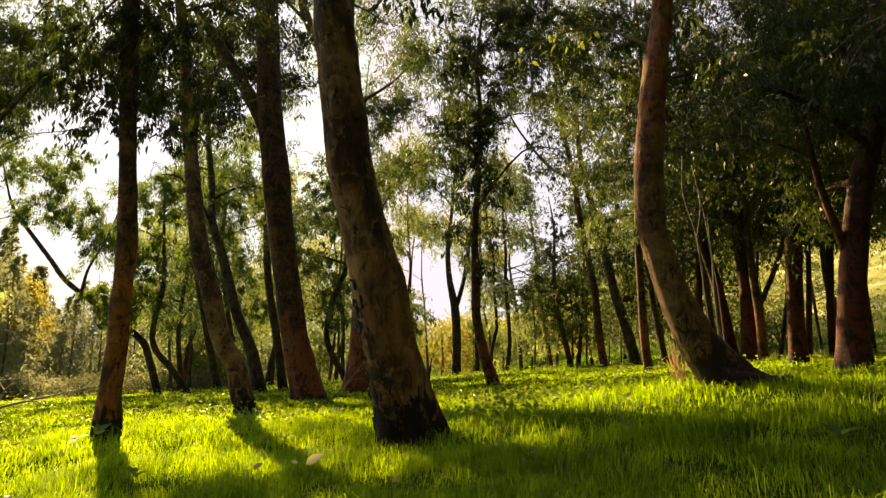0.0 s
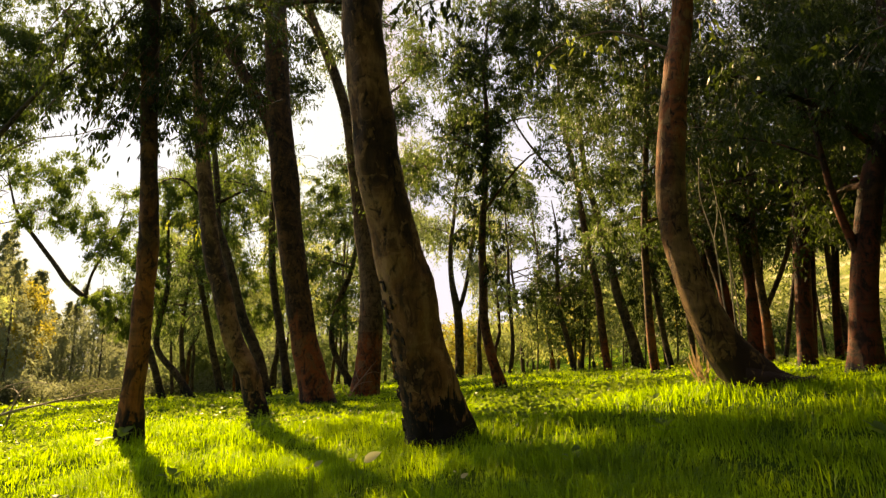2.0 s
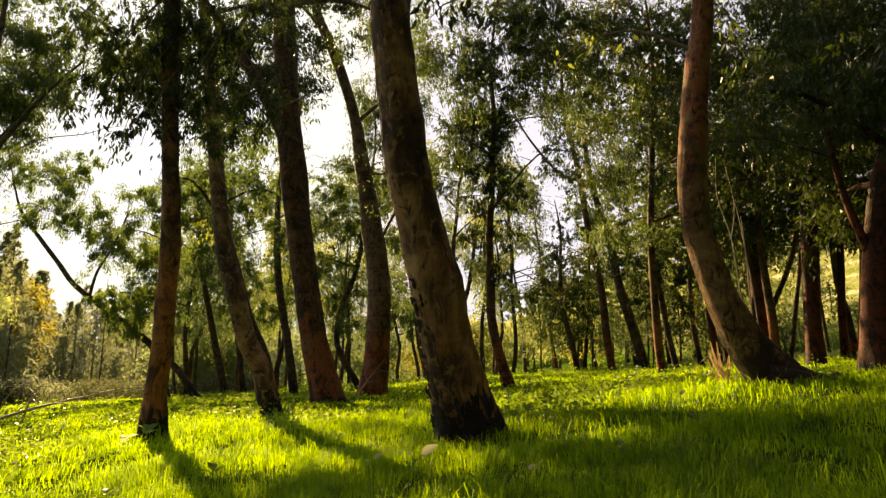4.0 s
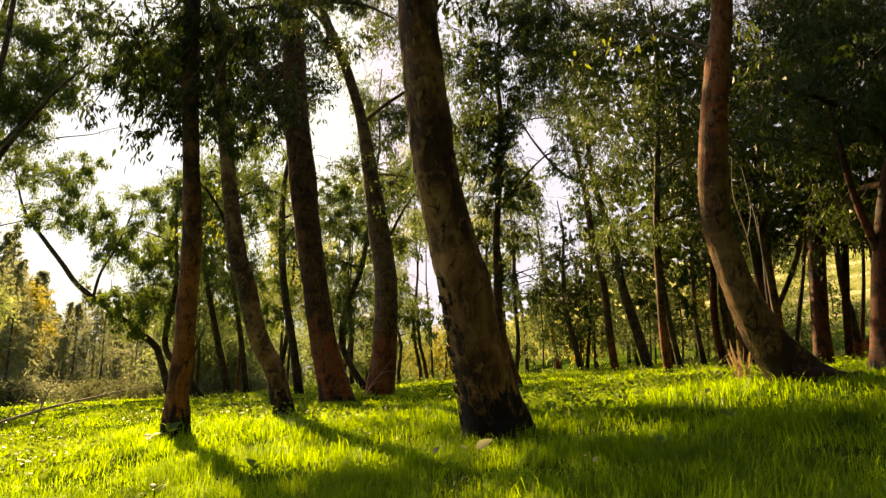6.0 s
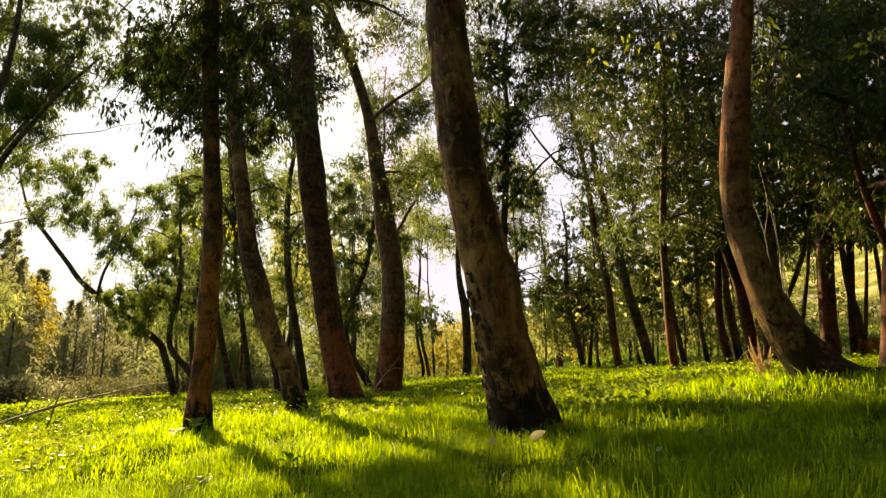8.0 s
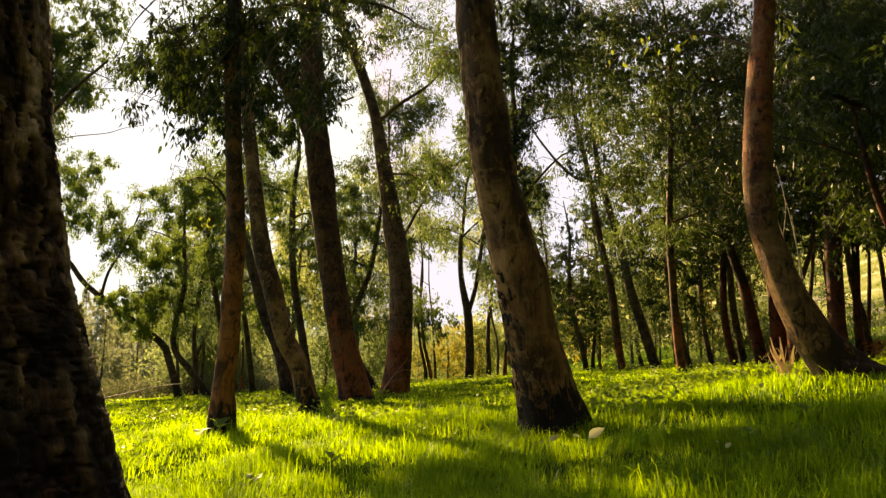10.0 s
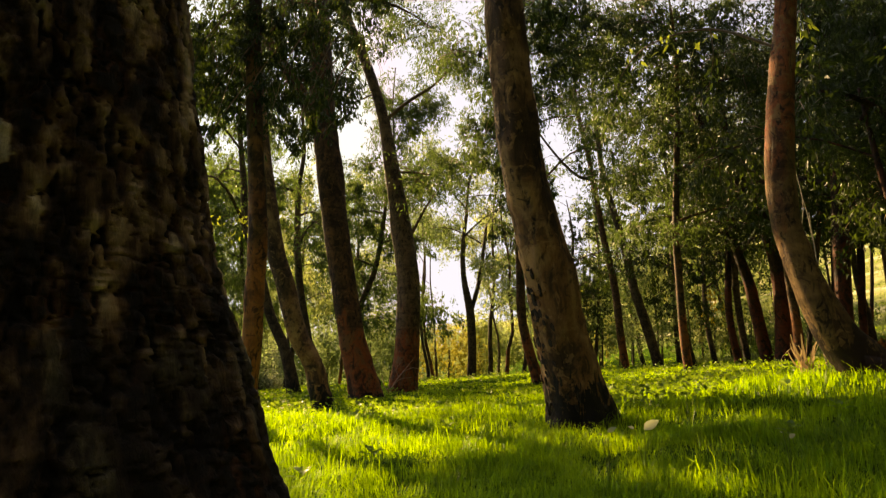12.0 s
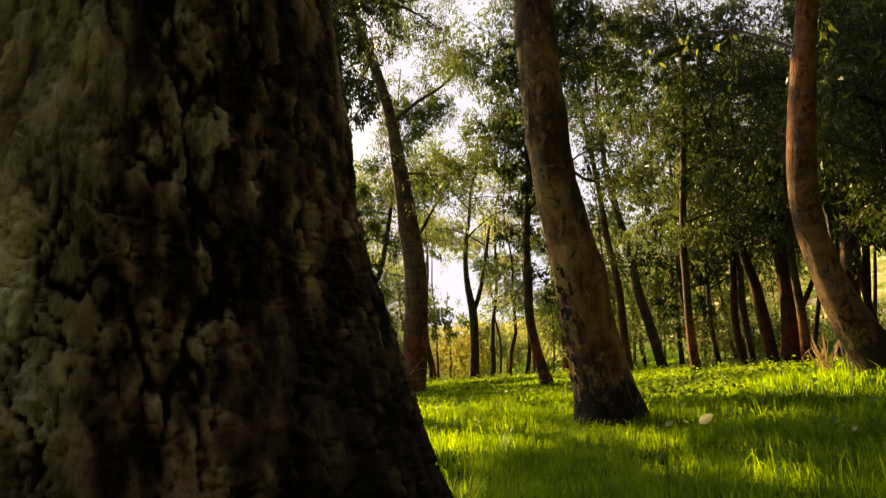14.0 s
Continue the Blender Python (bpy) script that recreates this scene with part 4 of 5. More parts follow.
gum_tree("slender dark gum with thin crown", 19, [(-4.88, -0.22, 0.138), (-5.13, 1.21, 0.122), (-5.48, 2.96, 0.115), (-5.61, 4.41, 0.108), (-5.64, 6.09, 0.082)],
         BARK_DARK, 30, top=11, spread=2.6, first=3.6, limbs=8, per=90, leaf=0.15)
gum_tree("slender leaning gum at the grove's edge", 27, [(-9.73, -0.57, 0.171), (-10.21, 1.17, 0.148), (-10.72, 3.15, 0.125), (-11.15, 4.93, 0.101)],
         BARK_DARK, 31, sprays=[(-10.6, 26, 7.8, 1.0), (-10.2, 26.5, 5.76, 0.98), (-9.0, 26, 7.02, 1.12), (-8.3, 26, 8.31, 1.13), (-7.9, 26, 4.76, 0.98), (-9.8, 26.4, 3.53, 0.73), (-8.5, 26, 2.8, 0.84), (-7.3, 26, 3.04, 0.85), (-8.2, 26, 10.43, 1.02), (-9.4, 26, 9.36, 1.01), (-6.5, 26, 6.0, 0.74)], top=10, spread=2.8, first=3.4, limbs=8, per=90, leaf=0.18, mat=LEAF_SUNNY)
gum_tree("thin gum at the grove's edge", 27, [(-8.95, -0.52, 0.134), (-9.31, 1.66, 0.112), (-9.79, 4.16, 0.088), (-9.97, 5.96, 0.077)],
         BARK_DARK, 32, top=11, spread=2.8, first=3.6, limbs=8, per=90, leaf=0.18, mat=LEAF_SUNNY)
crooked_gum = gum_tree("crooked dark gum with bent stem", 20, [(-3.04, -0.15, 0.118), (-3.51, 0.6, 0.101), (-3.79, 1.33, 0.092), (-3.65, 2.43, 0.093), (-3.22, 3.56, 0.085), (-2.97, 5.1, 0.067)],
         BARK_DARK, 33, sprays=[(-4.0, 20, 5.5, 0.67), (-3.7, 20.3, 6.89, 0.78), (-4.2, 20, 6.49, 0.58), (-3.2, 20, 4.71, 0.67), (-4.0, 20, 3.75, 0.66), (-3.4, 20, 2.81, 0.56), (-1.7, 20.4, 4.71, 0.67), (-2.1, 20, 6.29, 0.77), (-1.4, 20, 7.1, 0.78), (-1.7, 20, 2.43, 0.74), (-1.0, 20, 2.06, 0.65), (-2.3, 20, 8.54, 0.79), (-1.8, 20, 9.59, 0.79), (-3.7, 20, 2.06, 0.56)], top=11, spread=2.6, first=3.2, limbs=9, per=100, leaf=0.15)
gum_tree("forked dark gum standing against the sky", 32.5, [(0.68, -0.23, 0.236), (0.72, 1.73, 0.224), (0.63, 3.37, 0.226), (0.33, 5.04, 0.152), (0.28, 6.9, 0.123), (0.5, 8.79, 0.093)],
         BARK_DARK, 34, top=14, spread=3.6, first=6.8, limbs=9, per=120, leaf=0.20, forks=[[(0.66, 3.22, 0.135), (1.09, 4.73, 0.121), (1.35, 6.27, 0.107), (1.58, 8.16, 0.077)]])
middle_gum = gum_tree("slim gum with rusty bark", 13.6, [(1.06, 0.12, 0.136), (0.88, 0.75, 0.112), (0.74, 1.49, 0.101), (0.74, 2.38, 0.095), (0.72, 3.29, 0.084), (0.8, 4.49, 0.072), (0.88, 6.3, 0.06)],
         BARK_RUST, 35, sprays=[(0.5, 13.6, 7.54, 0.62), (0.8, 13.8, 6.37, 0.61), (0.3, 13.6, 5.24, 0.53), (1.0, 13.6, 5.38, 0.53), (0.7, 13.4, 4.28, 0.46), (1.3, 13.6, 4.55, 0.46), (0.4, 13.6, 3.34, 0.39), (1.1, 13.6, 3.34, 0.39), (0.1, 13.8, 6.09, 0.47), (1.5, 13.6, 7.1, 0.54), (1.1, 13.6, 8.44, 0.62), (0.1, 13.6, 7.98, 0.41), (0.9, 13.6, 2.55, 0.28)], spray_mat=LEAF_SHADED, top=10, spread=2.4, first=3.6, limbs=10, per=110, leaf=0.13, rings=40)
gum_tree("thin sapling gum at grove edge", 30, [(3.08, 0.09, 0.109), (3.25, 1.63, 0.096), (3.11, 4.4, 0.084), (3.13, 5.83, 0.071)], BARK_DARK, 36, top=10, spread=2.4, first=4.5, limbs=7, per=90, leaf=0.18)
gum_tree("small dark gum with bushy crown", 27, [(5.55, 0.25, 0.123), (5.35, 1.52, 0.124), (5.03, 2.88, 0.113), (4.96, 4.78, 0.089)], BARK_DARK, 37, sprays=[(5.1, 27, 5.68, 0.9), (4.5, 27, 4.65, 0.89), (5.8, 27, 4.39, 0.89), (5.0, 27, 3.37, 0.76), (4.0, 27, 3.63, 0.5), (6.0, 27, 3.12, 0.55), (5.4, 27, 6.73, 0.77)], top=8, spread=2.2, first=2.6, limbs=8, per=120, leaf=0.16, mat=LEAF_SHADED)
gum_tree("slender gum crossing its neighbour", 24.3, [(6.32, 0.29, 0.155), (6.16, 1.63, 0.156), (6.03, 3.66, 0.147), (5.67, 5.74, 0.127), (5.35, 8.39, 0.106), (4.82, 11.39, 0.084)],
         BARK_RUST, 38, mat=LEAF_SHADED, top=15, spread=2.6, first=7.0, limbs=8, per=90, leaf=0.16)
gum_tree("leaning gum with a charred lower trunk", 24.0, [(7.55, 0.3, 0.196), (7.1, 2.06, 0.199), (6.73, 3.39, 0.179), (6.47, 4.98, 0.158), (6.09, 6.62, 0.137), (5.71, 8.29, 0.116), (5.53, 10.75, 0.094)],
         BARK_DARK, 39, mat=LEAF_SHADED, top=15, spread=2.6, first=8.5, limbs=8, per=90, leaf=0.16, forks=[[(5.8, 7.9, 0.07), (4.6, 8.2, 0.06), (3.4, 9.6, 0.045), (2.6, 11.0, 0.03)]])
straight_gum = gum_tree("straight slender gum with rusty bark", 14.6, [(4.82, 0.4, 0.107), (4.77, 1.2, 0.101), (4.76, 2.42, 0.089), (4.79, 3.83, 0.084), (5.09, 7.59, 0.059)],
         BARK_RUST, 40, mat=LEAF_SHADED, sprays=[(3.1, 14.6, 7.9, 0.66), (3.8, 14.8, 8.38, 0.66), (4.4, 14.6, 7.59, 0.73), (5.3, 14.6, 8.38, 0.74), (3.5, 14.6, 6.81, 0.58), (4.4, 14.4, 6.2, 0.65), (3.8, 14.6, 5.29, 0.57), (4.6, 14.9, 4.85, 0.64), (4.2, 14.6, 3.83, 0.56), (5.0, 14.6, 3.55, 0.56), (2.8, 14.6, 9.03, 0.6), (4.2, 14.6, 9.35, 0.67), (5.7, 14.6, 9.36, 0.67), (3.6, 14.6, 3.55, 0.35)], spray_mat=LEAF_GUM, top=11, spread=2.4, first=3.6, limbs=11, per=110, leaf=0.13, rings=40)
gum_tree("thin dark gum with sparse crown", 23, [(9.3, 0.46, 0.105), (9.1, 1.86, 0.096), (9.09, 3.58, 0.086), (9.17, 5.34, 0.066)], BARK_DARK, 41, mat=LEAF_SHADED, top=10, spread=2.6, first=2.8, limbs=9, per=110, leaf=0.15)
gum_tree("thin dark gum leaning over", 20, [(7.22, 0.4, 0.101), (7.0, 1.67, 0.093), (6.83, 3.17, 0.085), (6.75, 4.7, 0.076)], BARK_DARK, 42, mat=LEAF_SHADED, sprays=[(6.0, 20, 3.74, 0.66), (7.1, 20, 3.36, 0.66), (7.9, 20, 3.74, 0.66), (6.3, 20, 2.42, 0.47), (5.6, 20, 5.88, 0.58), (7.4, 20, 2.41, 0.47)], top=10, spread=2.6, first=3.0, limbs=9, per=110, leaf=0.15)
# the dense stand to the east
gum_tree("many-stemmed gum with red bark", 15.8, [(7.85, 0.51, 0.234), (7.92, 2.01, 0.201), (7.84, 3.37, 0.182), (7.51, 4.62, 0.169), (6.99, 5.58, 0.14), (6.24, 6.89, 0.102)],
         BARK_RED, 43, top=12, spread=2.8, first=3.6, limbs=11, per=120, leaf=0.14, rings=40, forks=[[(7.88, 2.9, 0.11), (8.0, 4.2, 0.10), (7.95, 5.6, 0.08)]], mat=LEAF_SHADED)
gum_tree("leaning gum with red bark", 16.2, [(7.6, 0.52, 0.165), (7.38, 2.05, 0.153), (7.29, 2.66, 0.138), (7.01, 3.76, 0.109), (6.97, 5.05, 0.079)], BARK_RED, 44, top=9, spread=2.4, first=3.4, limbs=8, per=110, leaf=0.14, mat=LEAF_SHADED)
gum_tree("slender gum with red bark", 18, [(7.71, 0.54, 0.116), (7.55, 1.9, 0.101), (7.68, 3.79, 0.086), (7.81, 5.57, 0.07)], BARK_RED, 45, top=10, spread=2.4, first=3.0, limbs=8, per=110, leaf=0.14, mat=LEAF_SHADED)
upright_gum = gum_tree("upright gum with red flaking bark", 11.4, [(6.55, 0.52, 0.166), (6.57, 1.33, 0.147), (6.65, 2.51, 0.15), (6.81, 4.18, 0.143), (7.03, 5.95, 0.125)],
         BARK_RED, 46, sprays=[(6.8, 12, 8.09, 0.6), (7.5, 12.4, 7.51, 0.66), (8.1, 13, 8.24, 0.67), (8.6, 13, 7.23, 0.66), (9.2, 13, 8.09, 0.66), (9.3, 13, 6.39, 0.65), (8.4, 13, 5.84, 0.64), (8.5, 13, 4.49, 0.57), (9.2, 13, 4.76, 0.57), (8.9, 13, 3.45, 0.44), (8.0, 13, 3.45, 0.37)], top=11, spread=2.8, first=2.9, limbs=13, per=130, leaf=0.14, rings=45, sides=20, mat=LEAF_SHADED)
gum_tree("slim gum with red bark", 16, [(10.11, 0.7, 0.102), (10.17, 1.97, 0.096), (10.34, 3.63, 0.091), (10.49, 5.36, 0.077)], BARK_RED, 47, top=11, spread=2.8, first=3.2, limbs=10, per=120, leaf=0.15, mat=LEAF_SHADED)
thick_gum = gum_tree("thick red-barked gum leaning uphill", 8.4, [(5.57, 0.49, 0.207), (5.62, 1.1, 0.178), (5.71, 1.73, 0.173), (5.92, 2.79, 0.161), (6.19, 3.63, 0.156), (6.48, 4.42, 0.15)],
         BARK_RED, 48, top=10, spread=2.8, first=2.6, limbs=13, per=130, leaf=0.14, rings=50, sides=24, mat=LEAF_SHADED, forks=[[(5.72, 1.8, 0.07), (5.56, 2.3, 0.06), (5.40, 2.9, 0.05), (5.3, 3.6, 0.04), (5.2, 4.5, 0.02)]])
gum_tree("thin leaning gum with dark bark", 16.3, [(10.58, 0.8, 0.096), (10.51, 1.71, 0.089), (10.34, 2.61, 0.083), (10.3, 4.15, 0.069)], BARK_DARK, 49, top=9, spread=2.4, first=3.2, limbs=7, per=110, leaf=0.14, mat=LEAF_SHADED)
gum_tree("forked gum with pale upper boughs", 15, [(7.77, 0.59, 0.123), (7.77, 1.6, 0.111), (7.71, 2.44, 0.098), (7.67, 3.44, 0.085), (7.7, 4.91, 0.072)],
         BARK_RUST, 50, top=9, spread=2.4, first=3.2, limbs=8, per=110, leaf=0.14, forks=[[(7.8, 1.88, 0.063), (8.23, 2.72, 0.063), (8.52, 3.44, 0.057), (8.68, 4.31, 0.043)]], mat=LEAF_SHADED)
gum_tree("dark slender gum behind the stand", 18, [(8.0, 0.49, 0.098), (7.89, 1.5, 0.099), (7.83, 2.83, 0.092), (7.92, 4.9, 0.086)], BARK_DARK, 51, top=10, spread=2.6, first=2.8, limbs=9, per=120, leaf=0.15, mat=LEAF_SHADED)
edge_gum = gum_tree("gum with golden-lit foliage at the clearing's edge", 14, [(-13.2, -0.55, 0.22), (-13.0, 1.0, 0.20), (-12.7, 3.0, 0.18), (-12.2, 5.0, 0.15)], BARK_DARK, 52,
         sprays=[(-11.2, 14, 8.66, 0.85), (-10.4, 14, 8.98, 0.71), (-10.9, 14.3, 7.29, 0.84), (-10.2, 14, 7.89, 0.63), (-11.0, 14, 5.96, 0.82), (-10.5, 13.8, 6.4, 0.55),
                 (-9.8, 14, 6.99, 0.49), (-9.5, 14, 8.66, 0.57), (-11.0, 14, 4.68, 0.54), (-9.2, 14, 9.29, 0.5), (-8.7, 15, 8.0, 0.65), (-8.2, 15.3, 8.6, 0.65), (-9.4, 15.6, 8.4, 0.65), (-8.9, 15.8, 9.0, 0.6), (-7.8, 14.6, 8.0, 0.55)], spray_mat=LEAF_GUM, spray_open=True,
         top=12, spread=2.6, first=5.5, limbs=7, per=70, forks=[[(-12.5, 3.8, 0.07), (-11.6, 5.2, 0.05), (-10.6, 6.6, 0.035), (-9.8, 8.0, 0.02)]])


def unseen_shade_trees():
    """Unseen gums added behind and east of the path to block sky light."""
    rng = np.random.default_rng(31)
    for k, (x, y) in enumerate([(-4.0, -8.0), (2.0, -8.5), (6.5, -4.0), (8.0, 1.5), (-6.5, -12.0), (0.5, -13.5), (6.0, -10.5), (11.0, -4.0), (9.5, 5.5), (12.5, 9.0), (12.0, 2.0), (8.0, 4.0)]):
        z = float(ground_z(x, y))
        lean = rng.normal() * 0.1
        gum_tree("unseen gum tree added to hold back sky light", y, [(x, z, 0.2), (x + lean, z + 1.2, 0.17), (x + 2 * lean, z + 3.0, 0.15)], BARK_RED if k % 2 else BARK_GREY, 600 + k,
                 top=z + 9, spread=3.0, first=z + 1.6, limbs=9, per=38, leaf=0.46, width=0.38, clump=0.8, mat=LEAF_SHADED, gaps=False, sides=10, rings=16, rough=0, knots=0)


unseen_shade_trees()


def branch_of(tree, sprays, mat, leaf, cover, seed, gaps=False):
    """A leafy bough added to a tree."""
    rng = np.random.default_rng(seed)
    p, way, s = clump_leaves(sprays, 0, leaf, rng, hang=1.1, keep_light=True, gaps=gaps, cover=cover)
    part("spray", leaves("spray", p, way, s, mat, rng, 0.28, tree.location, leaf < 0.11), tree, "yellowing leafy bough in sunlight" if mat in (LEAF_AMBER, LEAF_YOUNG) else "dark leafy bough", "stuff")


branch_of(leaning_gum, [(-4.98, 10.5, 2.9, 0.28), (-4.63, 10.5, 2.85, 0.26), (-5.27, 10.5, 2.8, 0.22), (-4.4, 10.4, 2.75, 0.2)], LEAF_YOUNG, 0.08, 0.9, 5)
branch_of(leaning_gum, [(-5.3, 9.6, 5.2, 0.55), (-4.9, 9.4, 4.6, 0.45), (-5.8, 9.8, 5.8, 0.6), (-4.6, 9.2, 5.2, 0.5), (-5.0, 9.5, 5.9, 0.5)], LEAF_SHADED, 0.12, 1.0, 6)
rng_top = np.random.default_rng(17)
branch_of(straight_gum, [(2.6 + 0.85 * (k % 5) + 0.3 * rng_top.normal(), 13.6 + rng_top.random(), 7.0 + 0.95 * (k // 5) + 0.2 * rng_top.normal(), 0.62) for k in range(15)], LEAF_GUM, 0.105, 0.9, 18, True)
branch_of(upright_gum, [(7.6 + 0.75 * (k % 5) + 0.3 * rng_top.normal(), 12.0 + rng_top.random(), 5.6 + 0.95 * (k // 5) + 0.2 * rng_top.normal(), 0.66) for k in range(20)], LEAF_SHADED, 0.105, 1.0, 19, True)
part("branch", tube("branch", [(-10.82, 14.0, 5.46, 0.022), (-10.44, 14.0, 5.73, 0.018), (-9.92, 14.0, 5.92, 0.014), (-9.04, 14.0, 6.02, 0.011), (-8.58, 14.0, 6.16, 0.008), (-8.03, 14.0, 6.24, 0.004)], TWIG, 6, 30, 0.1, 0, 9, edge_gum.location), edge_gum, "bare dry twig reaching over the clearing")
branch_of(thick_gum, [(4.9, 8.0, 4.7, 0.42), (5.4, 8.0, 4.3, 0.40), (5.6, 8.1, 4.9, 0.42), (5.0, 8.2, 5.3, 0.42), (5.9, 7.8, 4.3, 0.40), (6.2, 7.8, 4.9, 0.42)], LEAF_SHADED, 0.13, 0.9, 20)
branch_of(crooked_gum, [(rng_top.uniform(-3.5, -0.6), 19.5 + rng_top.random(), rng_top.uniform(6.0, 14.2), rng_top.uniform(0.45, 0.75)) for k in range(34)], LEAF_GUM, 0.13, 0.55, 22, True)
branch_of(tall_gum, [(rng_top.uniform(-3.3, -2.3), 12.3 + 0.4 * rng_top.random(), rng_top.uniform(7.2, 8.9), 0.3) for k in range(12)], LEAF_SHADED, 0.10, 1.0, 23)
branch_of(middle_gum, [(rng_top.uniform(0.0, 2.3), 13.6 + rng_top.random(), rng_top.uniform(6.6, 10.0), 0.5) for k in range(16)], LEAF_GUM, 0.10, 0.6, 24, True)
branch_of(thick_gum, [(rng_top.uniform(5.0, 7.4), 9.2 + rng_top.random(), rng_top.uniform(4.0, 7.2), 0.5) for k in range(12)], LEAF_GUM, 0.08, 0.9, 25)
branch_of(straight_gum, [(rng_top.uniform(1.2, 6.6), 13.8 + rng_top.random(), rng_top.uniform(7.4, 10.0), rng_top.uniform(0.4, 0.65)) for k in range(22)], LEAF_SHADED, 0.10, 0.75, 28, True)
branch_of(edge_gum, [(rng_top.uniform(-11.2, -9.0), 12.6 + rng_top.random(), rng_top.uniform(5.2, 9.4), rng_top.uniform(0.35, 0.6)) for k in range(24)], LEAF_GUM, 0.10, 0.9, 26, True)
branch_of(straight_gum, [(8.06 + 0.3 * rng_top.normal(), 20.0 + 0.3 * rng_top.normal(), 2.2 + 0.35 * rng_top.normal(), 0.28) for k in range(8)], LEAF_AMBER, 0.10, 0.5, 27)
part("limb", tube("limb", [(-10.6, 12.6, 3.6, 0.07), (-9.82, 12.0, 4.52, 0.06), (-9.24, 12.0, 5.44, 0.05), (-8.73, 12.0, 6.14, 0.04), (-8.03, 12.0, 6.86, 0.02)], BARK_DARK, 8, 24, 0.1, 0, 11, edge_gum.location), edge_gum)
part("limb", tube("limb", [(-10.3, 12.4, 4.0, 0.08), (-10.1, 12.0, 5.6, 0.07), (-9.94, 12.0, 6.79, 0.06), (-9.88, 12.0, 7.71, 0.055), (-9.87, 12.0, 9.2, 0.04)], BARK_DARK, 8, 24, 0.1, 0, 12, edge_gum.location), edge_gum)
branch_of(middle_gum, [(0.16, 13.6, 9.23, 0.5), (1.11, 13.6, 9.08, 0.5), (1.28, 13.6, 9.2, 0.5), (2.06, 13.6, 9.18, 0.5), (0.02, 13.6, 8.02, 0.5), (0.89, 13.6, 7.78, 0.5), (1.52, 13.6, 7.97, 0.5), (1.88, 13.6, 7.66, 0.5), (-0.04, 13.6, 6.76, 0.5), (0.8, 13.6, 7.1, 0.5), (1.36, 13.6, 7.07, 0.5), (2.12, 13.6, 6.97, 0.5)], LEAF_GUM, 0.14, 0.6, 21)


# ---------------------------------------------------------------- the wood beyond
def back_trees():
    """Slender gums that close the grove behind, each a tree of its own."""
    rng = np.random.default_rng(77)
    spots = []
    for _ in range(4000):
        if len(spots) >= 34:
            break
        az, d = rng.uniform(-44, 46), rng.uniform(29, 48)
        x, y = d * math.sin(radians(az)), d * math.cos(radians(az))
        if -38 < az < -24 or az > 27 or (-1 < az < 3 and d < 40):
            continue
        if all(math.hypot(x - a, y - b) > 3.6 for a, b in spots):
            spots.append((x, y))
    for k, (x, y) in enumerate(spots):
        z = float(ground_z(x, y))
        lean = rng.normal() * 0.12
        r = rng.uniform(0.09, 0.15)
        top = z + rng.uniform(9, 15)
        stem = [(x, z, r), (x + lean * 1.0, z + 1.2, r * 0.9), (x + lean * 2.2 + 0.15 * rng.normal(), z + 2.6, r * 0.8), (x + lean * 3.2, z + 4.2, r * 0.7)]
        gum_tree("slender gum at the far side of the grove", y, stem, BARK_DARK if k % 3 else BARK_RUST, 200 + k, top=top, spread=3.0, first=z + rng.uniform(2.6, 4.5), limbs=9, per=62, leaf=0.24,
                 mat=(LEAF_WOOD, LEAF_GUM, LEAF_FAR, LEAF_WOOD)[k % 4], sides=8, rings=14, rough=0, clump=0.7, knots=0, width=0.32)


back_trees()


def hill_foot_trees():
    """A dense dark row where the grove meets the hillside."""
    rng = np.random.default_rng(88)
    for k in range(12):
        az, d = 24.5 + 20.5 * (k + 0.6 * rng.random()) / 12, rng.uniform(19, 29)
        x, y = d * math.sin(radians(az)), d * math.cos(radians(az))
        z = float(ground_z(x, y))
        lean = rng.normal() * 0.14
        r = rng.uniform(0.06, 0.10)
        stem = [(x, z, r), (x + lean, z + 1.3, r * 0.9), (x + 2.1 * lean, z + 2.7, r * 0.8), (x + 3 * lean, z + 4.2, r * 0.65)]
        low = max(z + 1.6, 0.45 + d * rng.uniform(0.15, 0.18))
        gum_tree("slender dark gum where the grove meets the hillside", y, stem, BARK_RED if k % 2 else BARK_DARK, 800 + k, top=z + rng.uniform(9, 12), spread=2.4, first=low, limbs=10, per=80, leaf=0.17,
                 mat=LEAF_GUM if k % 2 else LEAF_SHADED, sides=9, rings=16, rough=0, clump=0.6, knots=0, width=0.3)


hill_foot_trees()


